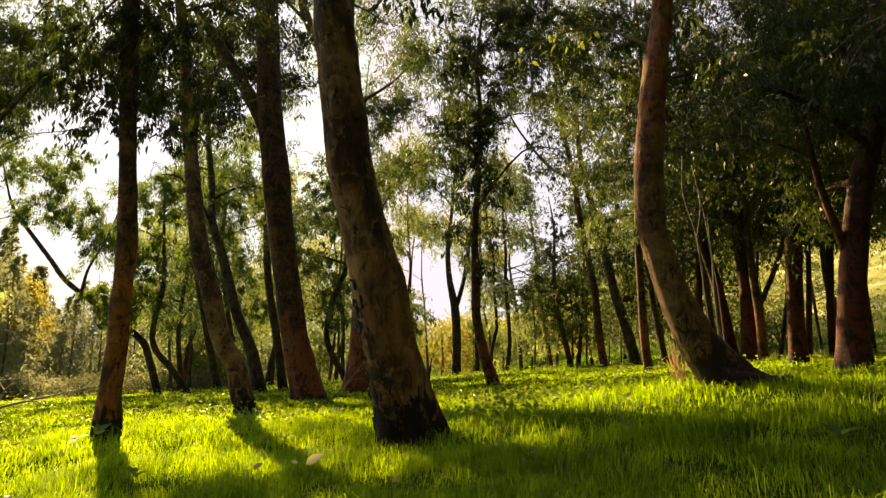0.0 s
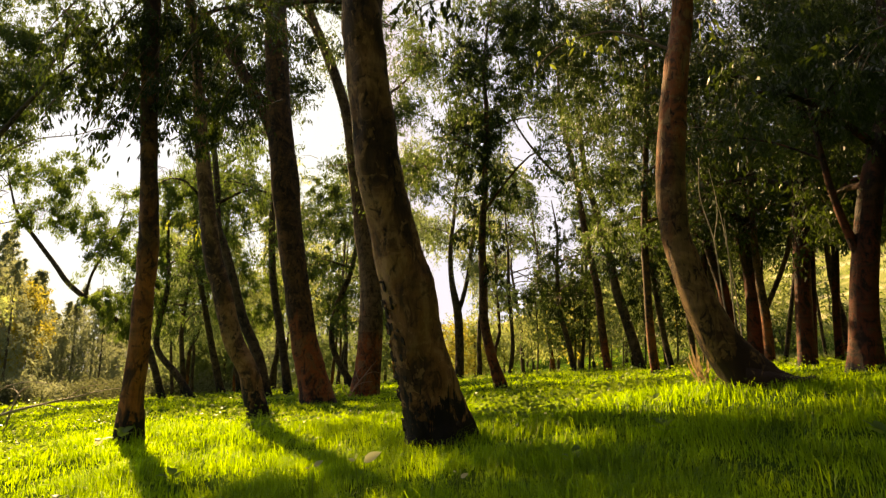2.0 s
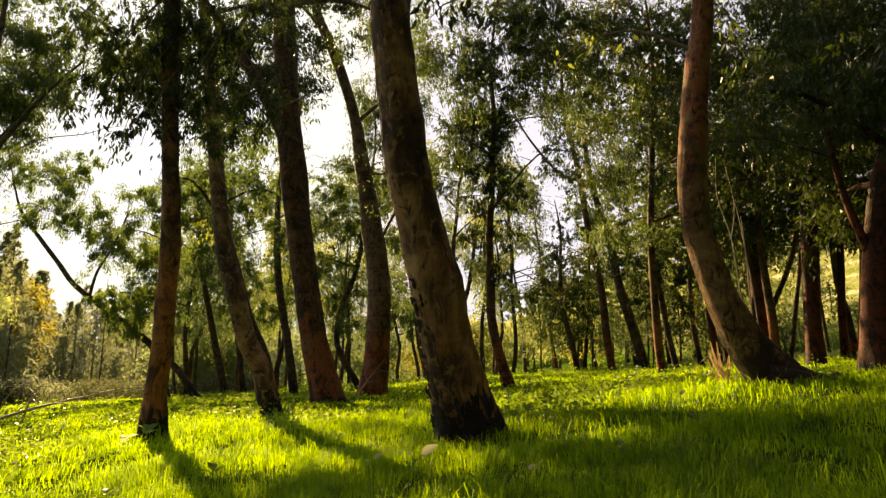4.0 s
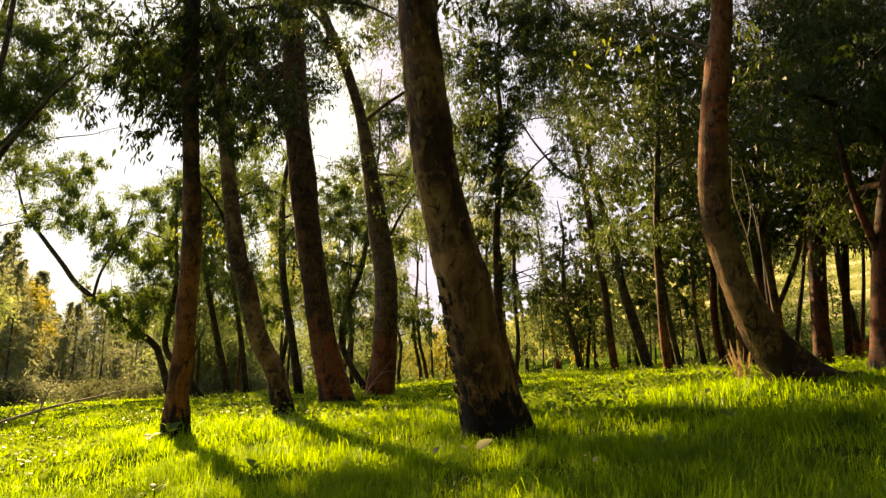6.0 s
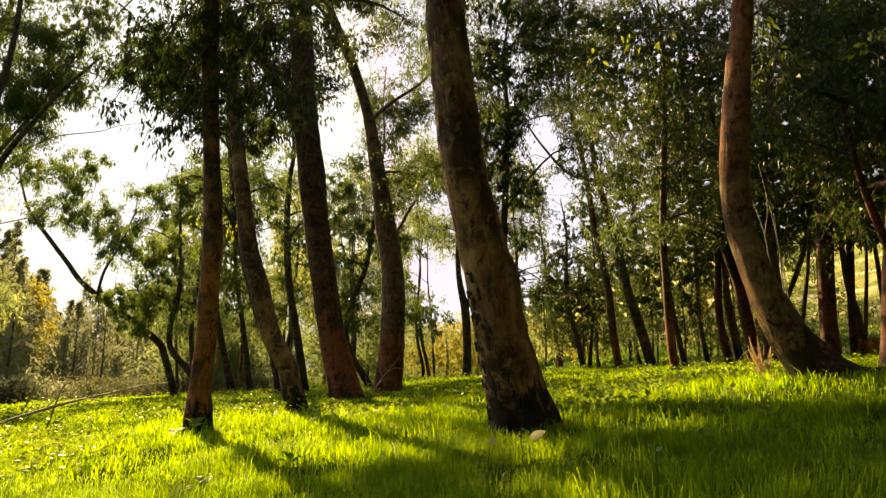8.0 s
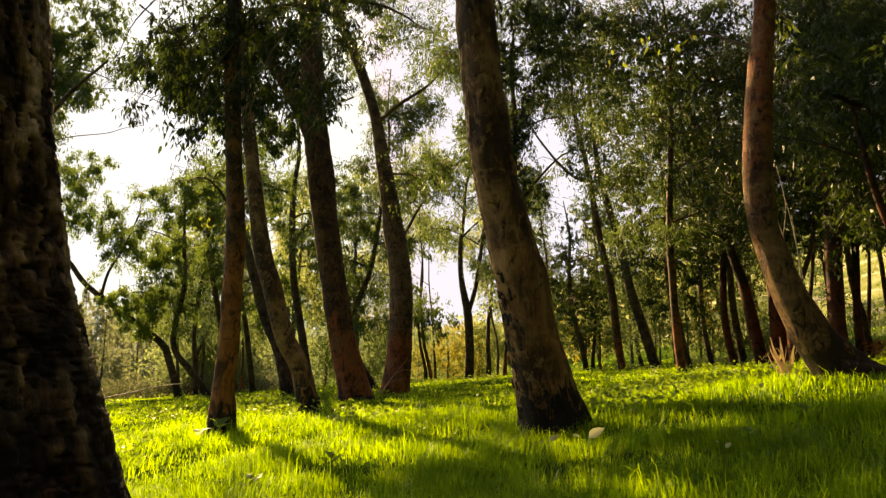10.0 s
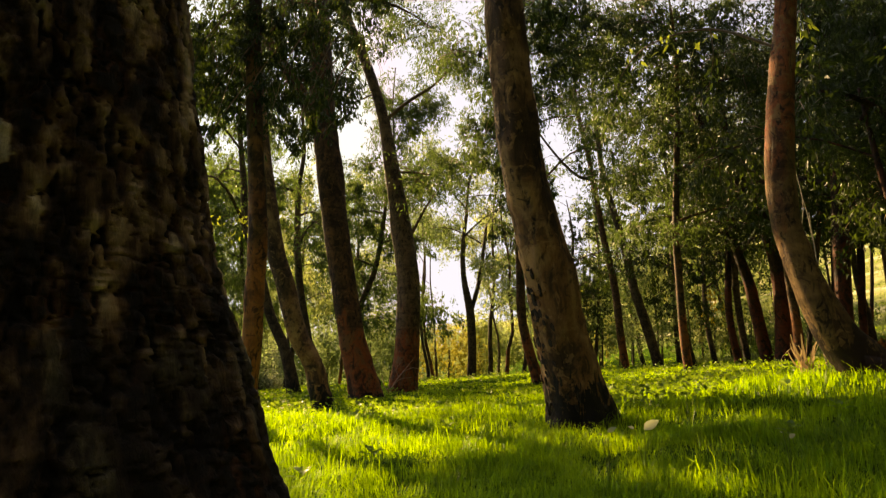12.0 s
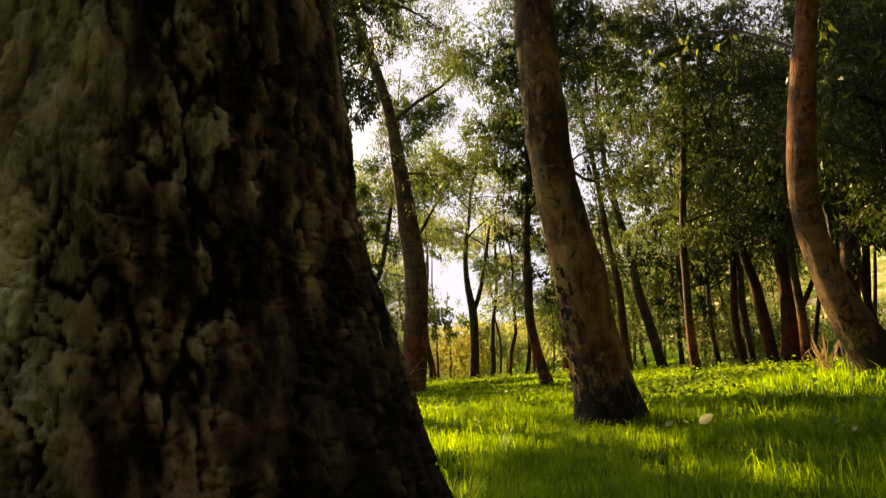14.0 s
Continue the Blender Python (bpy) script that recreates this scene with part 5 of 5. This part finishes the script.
def far_tree(name, x, y, height, width, mat, seed, leaf=0.5, n=1500, conifer=False, label="", trunk=0.16):
    """A tree a long way off: trunk and a crown of clumps, cone-shaped for a conifer."""
    rng = np.random.default_rng(seed)
    z = float(ground_z(x, y))
    base = (x, y, z)
    root = tagged(new(name), label=label, category="tree", group="far wood")
    root.location = base
    part("trunk", tube("trunk", [(x, y, z - 0.3, trunk), (x + 0.1, y, z + height * 0.4, trunk * 0.7), (x, y, z + height * 0.95, 0.03)], FAR_BARK, 7, 8, 0, 0, seed, base), root)
    m = 46
    f = rng.random(m) ** (0.8 if conifer else 1.0)
    if conifer:
        f = np.linspace(0.12, 1, m)
        rad = width * (1.02 - f) * rng.uniform(0.6, 1.0, m)
        a = 2.4 * np.arange(m)
    else:
        f = 0.25 + 0.75 * f
        rad = width * np.sqrt(np.clip(1 - ((f - 0.6) / 0.45) ** 2, 0.05, 1)) * rng.uniform(0.2, 1.0, m)
        a = rng.uniform(0, 6.283, m)
    c = np.stack([x + rad * np.cos(a), y + rad * np.sin(a), z + height * f, (0.35 * width * (1.15 - f) if conifer else np.full(m, 0.33 * width))], axis=1)
    p, way, s = clump_leaves(c, n // m, leaf, rng, hang=0.5 if conifer else 0.3, keep_light=False, gaps=False)
    part("crown", leaves("crown", p, way, s, mat, rng, 0.26 if conifer else 0.35, base, True), root, kind="stuff")
    return root


def far_wood():
    rng = np.random.default_rng(9)
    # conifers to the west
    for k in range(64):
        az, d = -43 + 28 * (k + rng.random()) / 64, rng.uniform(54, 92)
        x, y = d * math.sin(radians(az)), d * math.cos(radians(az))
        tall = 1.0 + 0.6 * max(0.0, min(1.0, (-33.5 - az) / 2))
        far_tree("conifer", x, y, (rng.uniform(5.4, 9.2) * d / 65 + 1.8) * tall, rng.uniform(2.4, 3.6), HAZED_NEEDLE, 300 + k, 0.36, 3300, True, "hazy green conifer in the far wood", 0.11)
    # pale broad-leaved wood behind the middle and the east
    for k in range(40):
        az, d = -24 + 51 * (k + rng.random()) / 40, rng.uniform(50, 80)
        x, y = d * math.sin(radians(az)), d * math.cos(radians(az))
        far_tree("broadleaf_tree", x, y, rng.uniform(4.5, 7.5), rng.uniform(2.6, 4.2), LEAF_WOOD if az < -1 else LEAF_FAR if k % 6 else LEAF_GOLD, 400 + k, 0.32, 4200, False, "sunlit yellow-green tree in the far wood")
    # young trees at the foot of the hill, beyond the stand
    for k in range(14):
        az, d = 8 + 20 * (k + rng.random()) / 14, rng.uniform(31, 42)
        far_tree("young_tree", d * math.sin(radians(az)), d * math.cos(radians(az)), rng.uniform(3.6, 6.2), rng.uniform(1.5, 2.3), (LEAF_WOOD, LEAF_FAR, LEAF_GUM)[k % 3], 560 + k, 0.2, 2600, False, "slim young yellow-green tree below the hill", 0.06)
    far_tree("broadleaf_tree", -36.0, 50.5, 10.2, 3.3, LEAF_GOLD, 500, 0.33, 9000, False, "golden autumn-leaved tree at wood's edge")
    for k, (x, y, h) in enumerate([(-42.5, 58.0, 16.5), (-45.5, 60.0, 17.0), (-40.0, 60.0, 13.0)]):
        far_tree("conifer", x, y, h, 4.2, HAZED_NEEDLE, 360 + k, 0.40, 6500, True, "tall hazy conifer above the far wood")
    # dry brush at the foot of the conifers
    for k in range(26):
        az, d = -44 + 28 * (k + rng.random()) / 26, rng.uniform(47, 54)
        far_tree("bush", d * math.sin(radians(az)), d * math.cos(radians(az)), rng.uniform(0.8, 1.8), rng.uniform(1.6, 2.6), BRUSH if k % 3 else HAZED_NEEDLE, 530 + k, 0.24, 1500, False, "dry brown-green brush at the wood's edge", 0.05)
    far_tree("broadleaf_tree", 9.5, 44, 5.5, 2.6, LEAF_GOLD, 501, 0.35, 1800, False, "golden-leaved bushy tree in the wood")


far_wood()


def meadow():
    """Long sunlit grass on the hillside, with low scrub."""
    rng = np.random.default_rng(41)
    n = 20000
    d = rng.uniform(24, 75, n)
    a = np.radians(rng.uniform(20, 44, n))
    x, y = d * np.sin(a), d * np.cos(a)
    keep = x + 0.15 * y > 15
    x, y = x[keep], y[keep]
    blades("meadow_grass", x, y, rng.uniform(0.15, 0.4, len(x)), rng.uniform(0.04, 0.09, len(x)), MEADOW, rng, 0.6, "pale sunlit grass on the hillside", True)
    for k in range(34):
        az, dd = rng.uniform(24, 43), rng.uniform(32, 64)
        far_tree("bush", dd * math.sin(radians(az)), dd * math.cos(radians(az)), rng.uniform(0.9, 1.8), rng.uniform(0.8, 1.4), LEAF_GUM, 700 + k, 0.22, 500, False, "low green scrub bush on the hillside", 0.05)


meadow()


# ---------------------------------------------------------------- small things near the path
def near_foliage():
    """Leaves close enough to tell apart, hung one by one."""
    rng = np.random.default_rng(61)
    n = 290
    c = np.array([(-3.7, 5.0, 3.0, 0.26), (-3.4, 4.95, 2.85, 0.3), (-3.1, 4.95, 2.6, 0.3), (-2.9, 4.9, 2.5, 0.26), (-3.3, 5.0, 2.5, 0.2), (-3.75, 5.1, 2.68, 0.14), (-2.6, 4.95, 2.75, 0.3), (-2.3, 5.0, 2.8, 0.26),
                  (-4.0, 5.2, 3.2, 0.3), (-3.2, 5.0, 2.32, 0.14)])
    org = slim_gum.location
    for x, y, z, r in c:
        m = n // len(c)
        pts = [(x + 0.25, y + 0.15, z + r + 0.45, 0.008), (x + 0.1, y + 0.05, z + r + 0.1, 0.005), (x, y, z - 0.2 * r, 0.003), (x - 0.04, y, z - 0.8 * r, 0.002)]
        twig = part("twig", tube("twig", pts, TWIG, 5, 12, 0, 0, 1, org), slim_gum)
        q = np.array((x, y, z)) + rng.normal(size=(m, 3)) * 0.5 * r
        w = np.stack([rng.normal(size=m) * 0.35, rng.normal(size=m) * 0.35, -rng.uniform(0.6, 1.3, m)], axis=1)
        hang_leaves(twig, org, q, w, rng.uniform(0.05, 0.085, m), LEAF_SHAPES, rng)
    # bright young leaves on a thin arching branch of the bowed tree
    base = Vector(bowed_gum.location)
    for pts in ([(1.74, 4.6, 3.0, 0.014), (1.35, 5.0, 3.42, 0.011), (0.95, 5.4, 3.5, 0.008), (0.72, 5.6, 3.3, 0.005), (0.62, 5.65, 2.95, 0.003)],
                [(1.35, 5.0, 3.42, 0.008), (1.5, 5.3, 3.3, 0.005), (1.52, 5.5, 3.05, 0.003)],
                [(1.80, 4.6, 3.2, 0.012), (2.15, 4.9, 3.55, 0.008), (2.4, 5.2, 3.5, 0.004)]):
        branch = part("branch", tube("branch", pts, TWIG, 6, 20, 0, 0, 3, base), bowed_gum, "thin arching leafy branch")
        path = smooth_path(pts, 40)[8:]
        m = 46 if len(pts) == 5 else 20
        q = path[rng.integers(len(path), size=m), :3] + rng.normal(size=(m, 3)) * 0.05
        q[:, 2] -= rng.random(m) * 0.12
        w = np.stack([rng.normal(size=m) * 0.5, rng.normal(size=m) * 0.5, -rng.uniform(0.5, 1.2, m)], axis=1)
        hang_leaves(branch, base, q, w, rng.uniform(0.06, 0.105, m), BRIGHT_SHAPES, rng)


near_foliage()


def bark_flakes():
    """Charred bark scales standing off the large grey trunk."""
    rng = np.random.default_rng(8)
    base = Vector(large_gum.location)
    for k in range(120):
        z = float(0.04 + 0.95 * rng.random() ** 1.7)
        a = math.radians(rng.normal(215, 16)) if rng.random() < 0.7 else math.radians(rng.uniform(190, 350))
        if z > 0.3 and a > math.radians(245):
            continue
        f = z / 0.96
        cx, r = -0.21 - 0.215 * f, 0.197 - 0.034 * min(1, f * 1.2)
        cy = 4.07 - 0.155 * z
        n = Vector((math.cos(a), math.sin(a), -0.03))
        side, up = Vector((-math.sin(a), math.cos(a), 0)), Vector((-0.22, 0, 1)).normalized()
        bw, bh = rng.uniform(0.007, 0.024), rng.uniform(0.012, 0.05)
        ring = []
        for i in range(7):
            t = i * 6.283 / 7 + rng.normal() * 0.2
            u = rng.uniform(0.7, 1.15)
            ring.append((math.cos(t) * bw * u, math.sin(t) * bh * u))
        c = Vector((cx, cy, z)) + n * (1.035 * r + 0.004)
        V = [c + side * u + up * v - base for u, v in ring] + [c + side * u * 0.8 + up * v * 0.8 + n * rng.uniform(0.008, 0.014) - base for u, v in ring]
        F = [tuple(range(7, 14))] + [(i, (i + 1) % 7, 7 + (i + 1) % 7, 7 + i) for i in range(7)]
        part("bark_flake", mesh_of("bark_flake", V, F, CHAR if rng.random() < 0.75 else BARK_GREY, False), large_gum)


bark_flakes()


def sprout():
    base = Vector(large_gum.location)
    for pts in ([(-0.10, 4.33, -0.05, 0.016), (-0.11, 4.35, 0.25, 0.012), (-0.08, 4.35, 0.50, 0.006)], [(-0.11, 4.35, 0.22, 0.008), (-0.15, 4.36, 0.33, 0.006), (-0.16, 4.36, 0.42, 0.003)]):
        part("sprout", tube("sprout", pts, BARK_DARK, 7, 10, 0.1, 0, 2, base), large_gum, "dead dark sprout at the foot")
    part("root", tube("root", [(2.0, 4.5, 0.36, 0.11), (2.2, 4.42, 0.33, 0.08), (2.36, 4.38, 0.33, 0.055), (2.44, 4.36, 0.37, 0.03)], BARK_TAN, 14, 16, 0.12, 0, 4, bowed_gum.location), bowed_gum, "dark broken surface root")
    part("root", tube("root", [(2.1, 4.5, 0.40, 0.10), (2.32, 4.46, 0.32, 0.075), (2.55, 4.44, 0.26, 0.03)], BARK_TAN, 12, 12, 0.12, 0, 5, bowed_gum.location), bowed_gum, "dark surface root")


sprout()


def stick(name, strands, mat, label, category):
    """A fallen branch or dead stem: a main stick and its side twigs, each a part."""
    x, y, z = strands[0][0][:3]
    root = tagged(new(name), label=label, category=category)
    root.location = (x, y, z)
    for k, pts in enumerate(strands):
        part("stem" if k == 0 else "twig", tube("stem", pts, mat, 7, 6 * len(pts), 0.12, 0, k, (x, y, z)), root)
    return root


stick("fallen_branch", [[(-6.5, 8.0, -0.36, 0.02), (-6.08, 8.0, -0.22, 0.02), (-5.46, 8.0, -0.04, 0.017), (-5.07, 8.2, 0.06, 0.013), (-4.77, 8.4, 0.15, 0.008), (-4.45, 8.45, 0.19, 0.004)],
                        [(-5.46, 8.0, -0.04, 0.010), (-5.2, 7.9, 0.0, 0.008), (-4.95, 7.9, -0.06, 0.004)], [(-5.1, 8.2, 0.06, 0.007), (-4.95, 8.3, 0.2, 0.005), (-4.7, 8.4, 0.24, 0.003)],
                        [(-5.8, 8.0, -0.13, 0.008), (-5.75, 8.2, 0.08, 0.005), (-5.9, 8.3, 0.22, 0.003)]], DEADWOOD, "long bleached dead branch lying in the grass", "branch")
stick("fallen_branch", [[(-5.75, 8.0, -0.36, 0.012), (-5.62, 8.0, 0.10, 0.011), (-5.50, 8.0, 0.22, 0.009)], [(-5.62, 8.05, 0.10, 0.006), (-5.9, 8.3, 0.18, 0.004), (-6.2, 8.4, 0.19, 0.003)]],
      DEADWOOD, "short pale broken stick standing in the grass", "branch")
stick("fallen_branch", [[(-6.7, 8.8, -0.4, 0.010), (-6.3, 8.6, 0.12, 0.008), (-5.9, 8.5, 0.26, 0.006), (-5.5, 8.5, 0.24, 0.003)]], DEADWOOD, "thin arched dead stalk in the grass", "branch")
stick("twig_bundle", [[(-2.22, 13.58, -0.22, 0.018), (-2.08, 13.58, 0.05, 0.014), (-1.85, 13.6, 0.34, 0.010), (-1.64, 13.6, 0.60, 0.005)], [(-2.1, 13.55, 0.0, 0.010), (-1.95, 13.5, 0.12, 0.008), (-1.7, 13.5, 0.16, 0.005)],
                      [(-2.0, 13.6, 0.16, 0.009), (-2.05, 13.5, 0.32, 0.007), (-1.95, 13.5, 0.48, 0.004)], [(-1.9, 13.6, 0.28, 0.008), (-1.7, 13.5, 0.36, 0.006), (-1.55, 13.5, 0.34, 0.004)],
                      [(-2.2, 13.5, -0.2, 0.010), (-2.3, 13.4, 0.0, 0.008), (-2.35, 13.4, 0.2, 0.004)]], PINKWOOD, "bare pinkish twigs leaning on a tree foot", "twigs")
stick("dead_sapling", [[(2.60, 5.8, 0.22, 0.0084), (2.54, 5.8, 0.6, 0.0078), (2.50, 5.8, 1.1, 0.0072), (2.46, 5.8, 1.66, 0.0060), (2.36, 5.8, 2.1, 0.0048), (2.38, 5.8, 2.5, 0.0030)],
                       [(2.62, 5.82, 0.22, 0.0072), (2.60, 5.82, 1.1, 0.0072), (2.60, 5.82, 1.5, 0.0060), (2.56, 5.82, 1.9, 0.0042), (2.52, 5.82, 2.1, 0.0024)],
                       [(2.46, 5.8, 1.66, 0.0042), (2.52, 5.8, 2.0, 0.0036), (2.47, 5.8, 2.4, 0.0024)], [(2.68, 5.85, 0.22, 0.0072), (2.66, 5.85, 1.0, 0.0060), (2.62, 5.85, 1.5, 0.0042), (2.60, 5.85, 1.9, 0.0024)]],
      DEADWOOD, "bleached dead sapling with bare crossing stems", "sapling")


def dry_tuft(x, y, height, count, seed, label):
    """Shed bark strips and dry blades, each a part."""
    rng = np.random.default_rng(seed)
    z = float(ground_z(x, y))
    root = tagged(new("dry_tuft"), label=label, category="dry plant")
    root.location = (x, y, z)
    shapes = [leaf_blade("dry_strip", LEAF_DRY, 0.055, 0.25), leaf_blade("dry_strip_wide", LEAF_DRY, 0.09, -0.2)]
    for k in range(count):
        ob = part("strip", shapes[k % 2], root)
        w = Vector((rng.normal() * 0.4, rng.normal() * 0.4, rng.uniform(0.35, 1.0)))
        s = height * rng.uniform(0.5, 1.1)
        lift = rng.uniform(0, 0.5) * height
        if rng.random() < 0.4:
            w.z *= -0.9
            lift = height * rng.uniform(0.7, 1.0)
        ob.matrix_basis = Matrix.LocRotScale(Vector((rng.normal() * 0.03, rng.normal() * 0.04, lift)), w.to_track_quat("Z", "Y"), Vector((s, s, s)))


dry_tuft(1.97, 5.1, 0.32, 18, 71, "pale dry bark strips heaped at a trunk foot")
dry_tuft(2.03, 5.2, 0.2, 9, 72, "pale dry bark strips heaped at a trunk foot")


def weed(x, y, size, count, mat, seed, label, lift=0.05, name="weed"):
    """A rosette of broad leaves on short stalks."""
    rng = np.random.default_rng(seed)
    z = float(ground_z(x, y))
    root = tagged(new(name), label=label, category="plant")
    root.location = (x, y, z)
    shape = leaf_blade("broad_leaf", mat, 0.62, 0.18)
    for k in range(count):
        a = k * 2.4 + rng.normal() * 0.3
        w = Vector((math.cos(a), math.sin(a), rng.uniform(0.15, 0.9)))
        ob = part("leaf", shape, root)
        s = size * rng.uniform(0.6, 1.15)
        ob.matrix_basis = Matrix.LocRotScale(Vector((0.2 * size * math.cos(a), 0.2 * size * math.sin(a), lift * rng.uniform(0.6, 1.3))), w.to_track_quat("Z", "Y"), Vector((s, s, s)))
    part("stalk", tube("stalk", [(x, y, z - 0.02, 0.004), (x, y, z + lift, 0.003), (x + 0.004, y, z + lift * 1.3, 0.002)], HERB, 5, 5, 0, 0, seed, (x, y, z)), root)


GREEN_ONE = leaf_material("weed_leaf", (0.06, 0.13, 0.025), (0.12, 0.20, 0.04), (0.36, 0.50, 0.05), 0.5, 0.4, True)
def pale_weed(x, y, spread, seed, label):
    """Broad whitish leaves held flat above the grass."""
    rng = np.random.default_rng(seed)
    z = float(ground_z(x, y))
    root = tagged(new("weed"), label=label, category="plant")
    root.location = (x, y, z)
    shape = leaf_blade("pale_leaf", LEAF_PALE, 0.52, 0.08)
    for k, (dx, turn, size) in enumerate(((0.0, 0.5, 1.0), (-0.8, 2.9, 0.36))):
        along = Vector((math.cos(turn), 0.1, math.sin(turn))).normalized()
        face = Vector((0.1, -0.75, 0.65))
        face = (face - along * face.dot(along)).normalized()
        m = Matrix((along.cross(face) * -1, face, along)).transposed()
        ob = part("leaf", shape, root)
        s = spread * size
        ob.matrix_basis = Matrix.Translation((dx * spread * 0.6, 0.01 * k, 0.18 + 0.012 * rng.normal())) @ m.to_4x4() @ Matrix.Diagonal((s, s, s, 1))
        part("stalk", tube("stalk", [(x, y, z - 0.02, 0.003), (x + dx * spread * 0.3, y, z + 0.10, 0.002), (x + dx * spread * 0.6, y + 0.01 * k, z + 0.183, 0.0015)], HERB, 5, 6, 0, 0, k, (x, y, z)), root)


pale_weed(-0.45, 2.10, 0.065, 81, "weed with broad whitish leaves above the grass")
pale_weed(-0.60, 2.02, 0.035, 82, "small weed with whitish leaves in the grass")
pale_weed(-0.14, 1.75, 0.025, 84, "tiny whitish flower in the grass")
weed(-2.72, 5.0, 0.11, 5, GREEN_ONE, 86, "bright broad-leaved weed at a trunk foot", 0.08)
weed(-2.85, 4.9, 0.09, 4, LEAF_PALE, 87, "pale-leaved weed at a trunk foot", 0.05)
for k, (x, y) in enumerate([(-1.75, 2.6), (-1.5, 3.1), (0.9, 3.1), (0.35, 2.6), (-1.1, 4.4), (1.2, 4.1), (-3.4, 4.3), (0.2, 5.6), (-1.9, 5.6), (2.9, 5.6), (-4.3, 6.2), (1.5, 2.4)]):
    weed(x, y, 0.05 + 0.012 * (k % 3), 7, GREEN_ONE, 90 + k, "leafy green weed in the turf", 0.05)
far_tree("bush", 10.4, 15.7, 0.45, 0.4, leaf_material("rust_leaf", (0.30, 0.08, 0.03), (0.42, 0.13, 0.05), (0.55, 0.16, 0.05), 0.4, 0.6), 720, 0.09, 500, False, "low rust-red bush on the slope", 0.02)
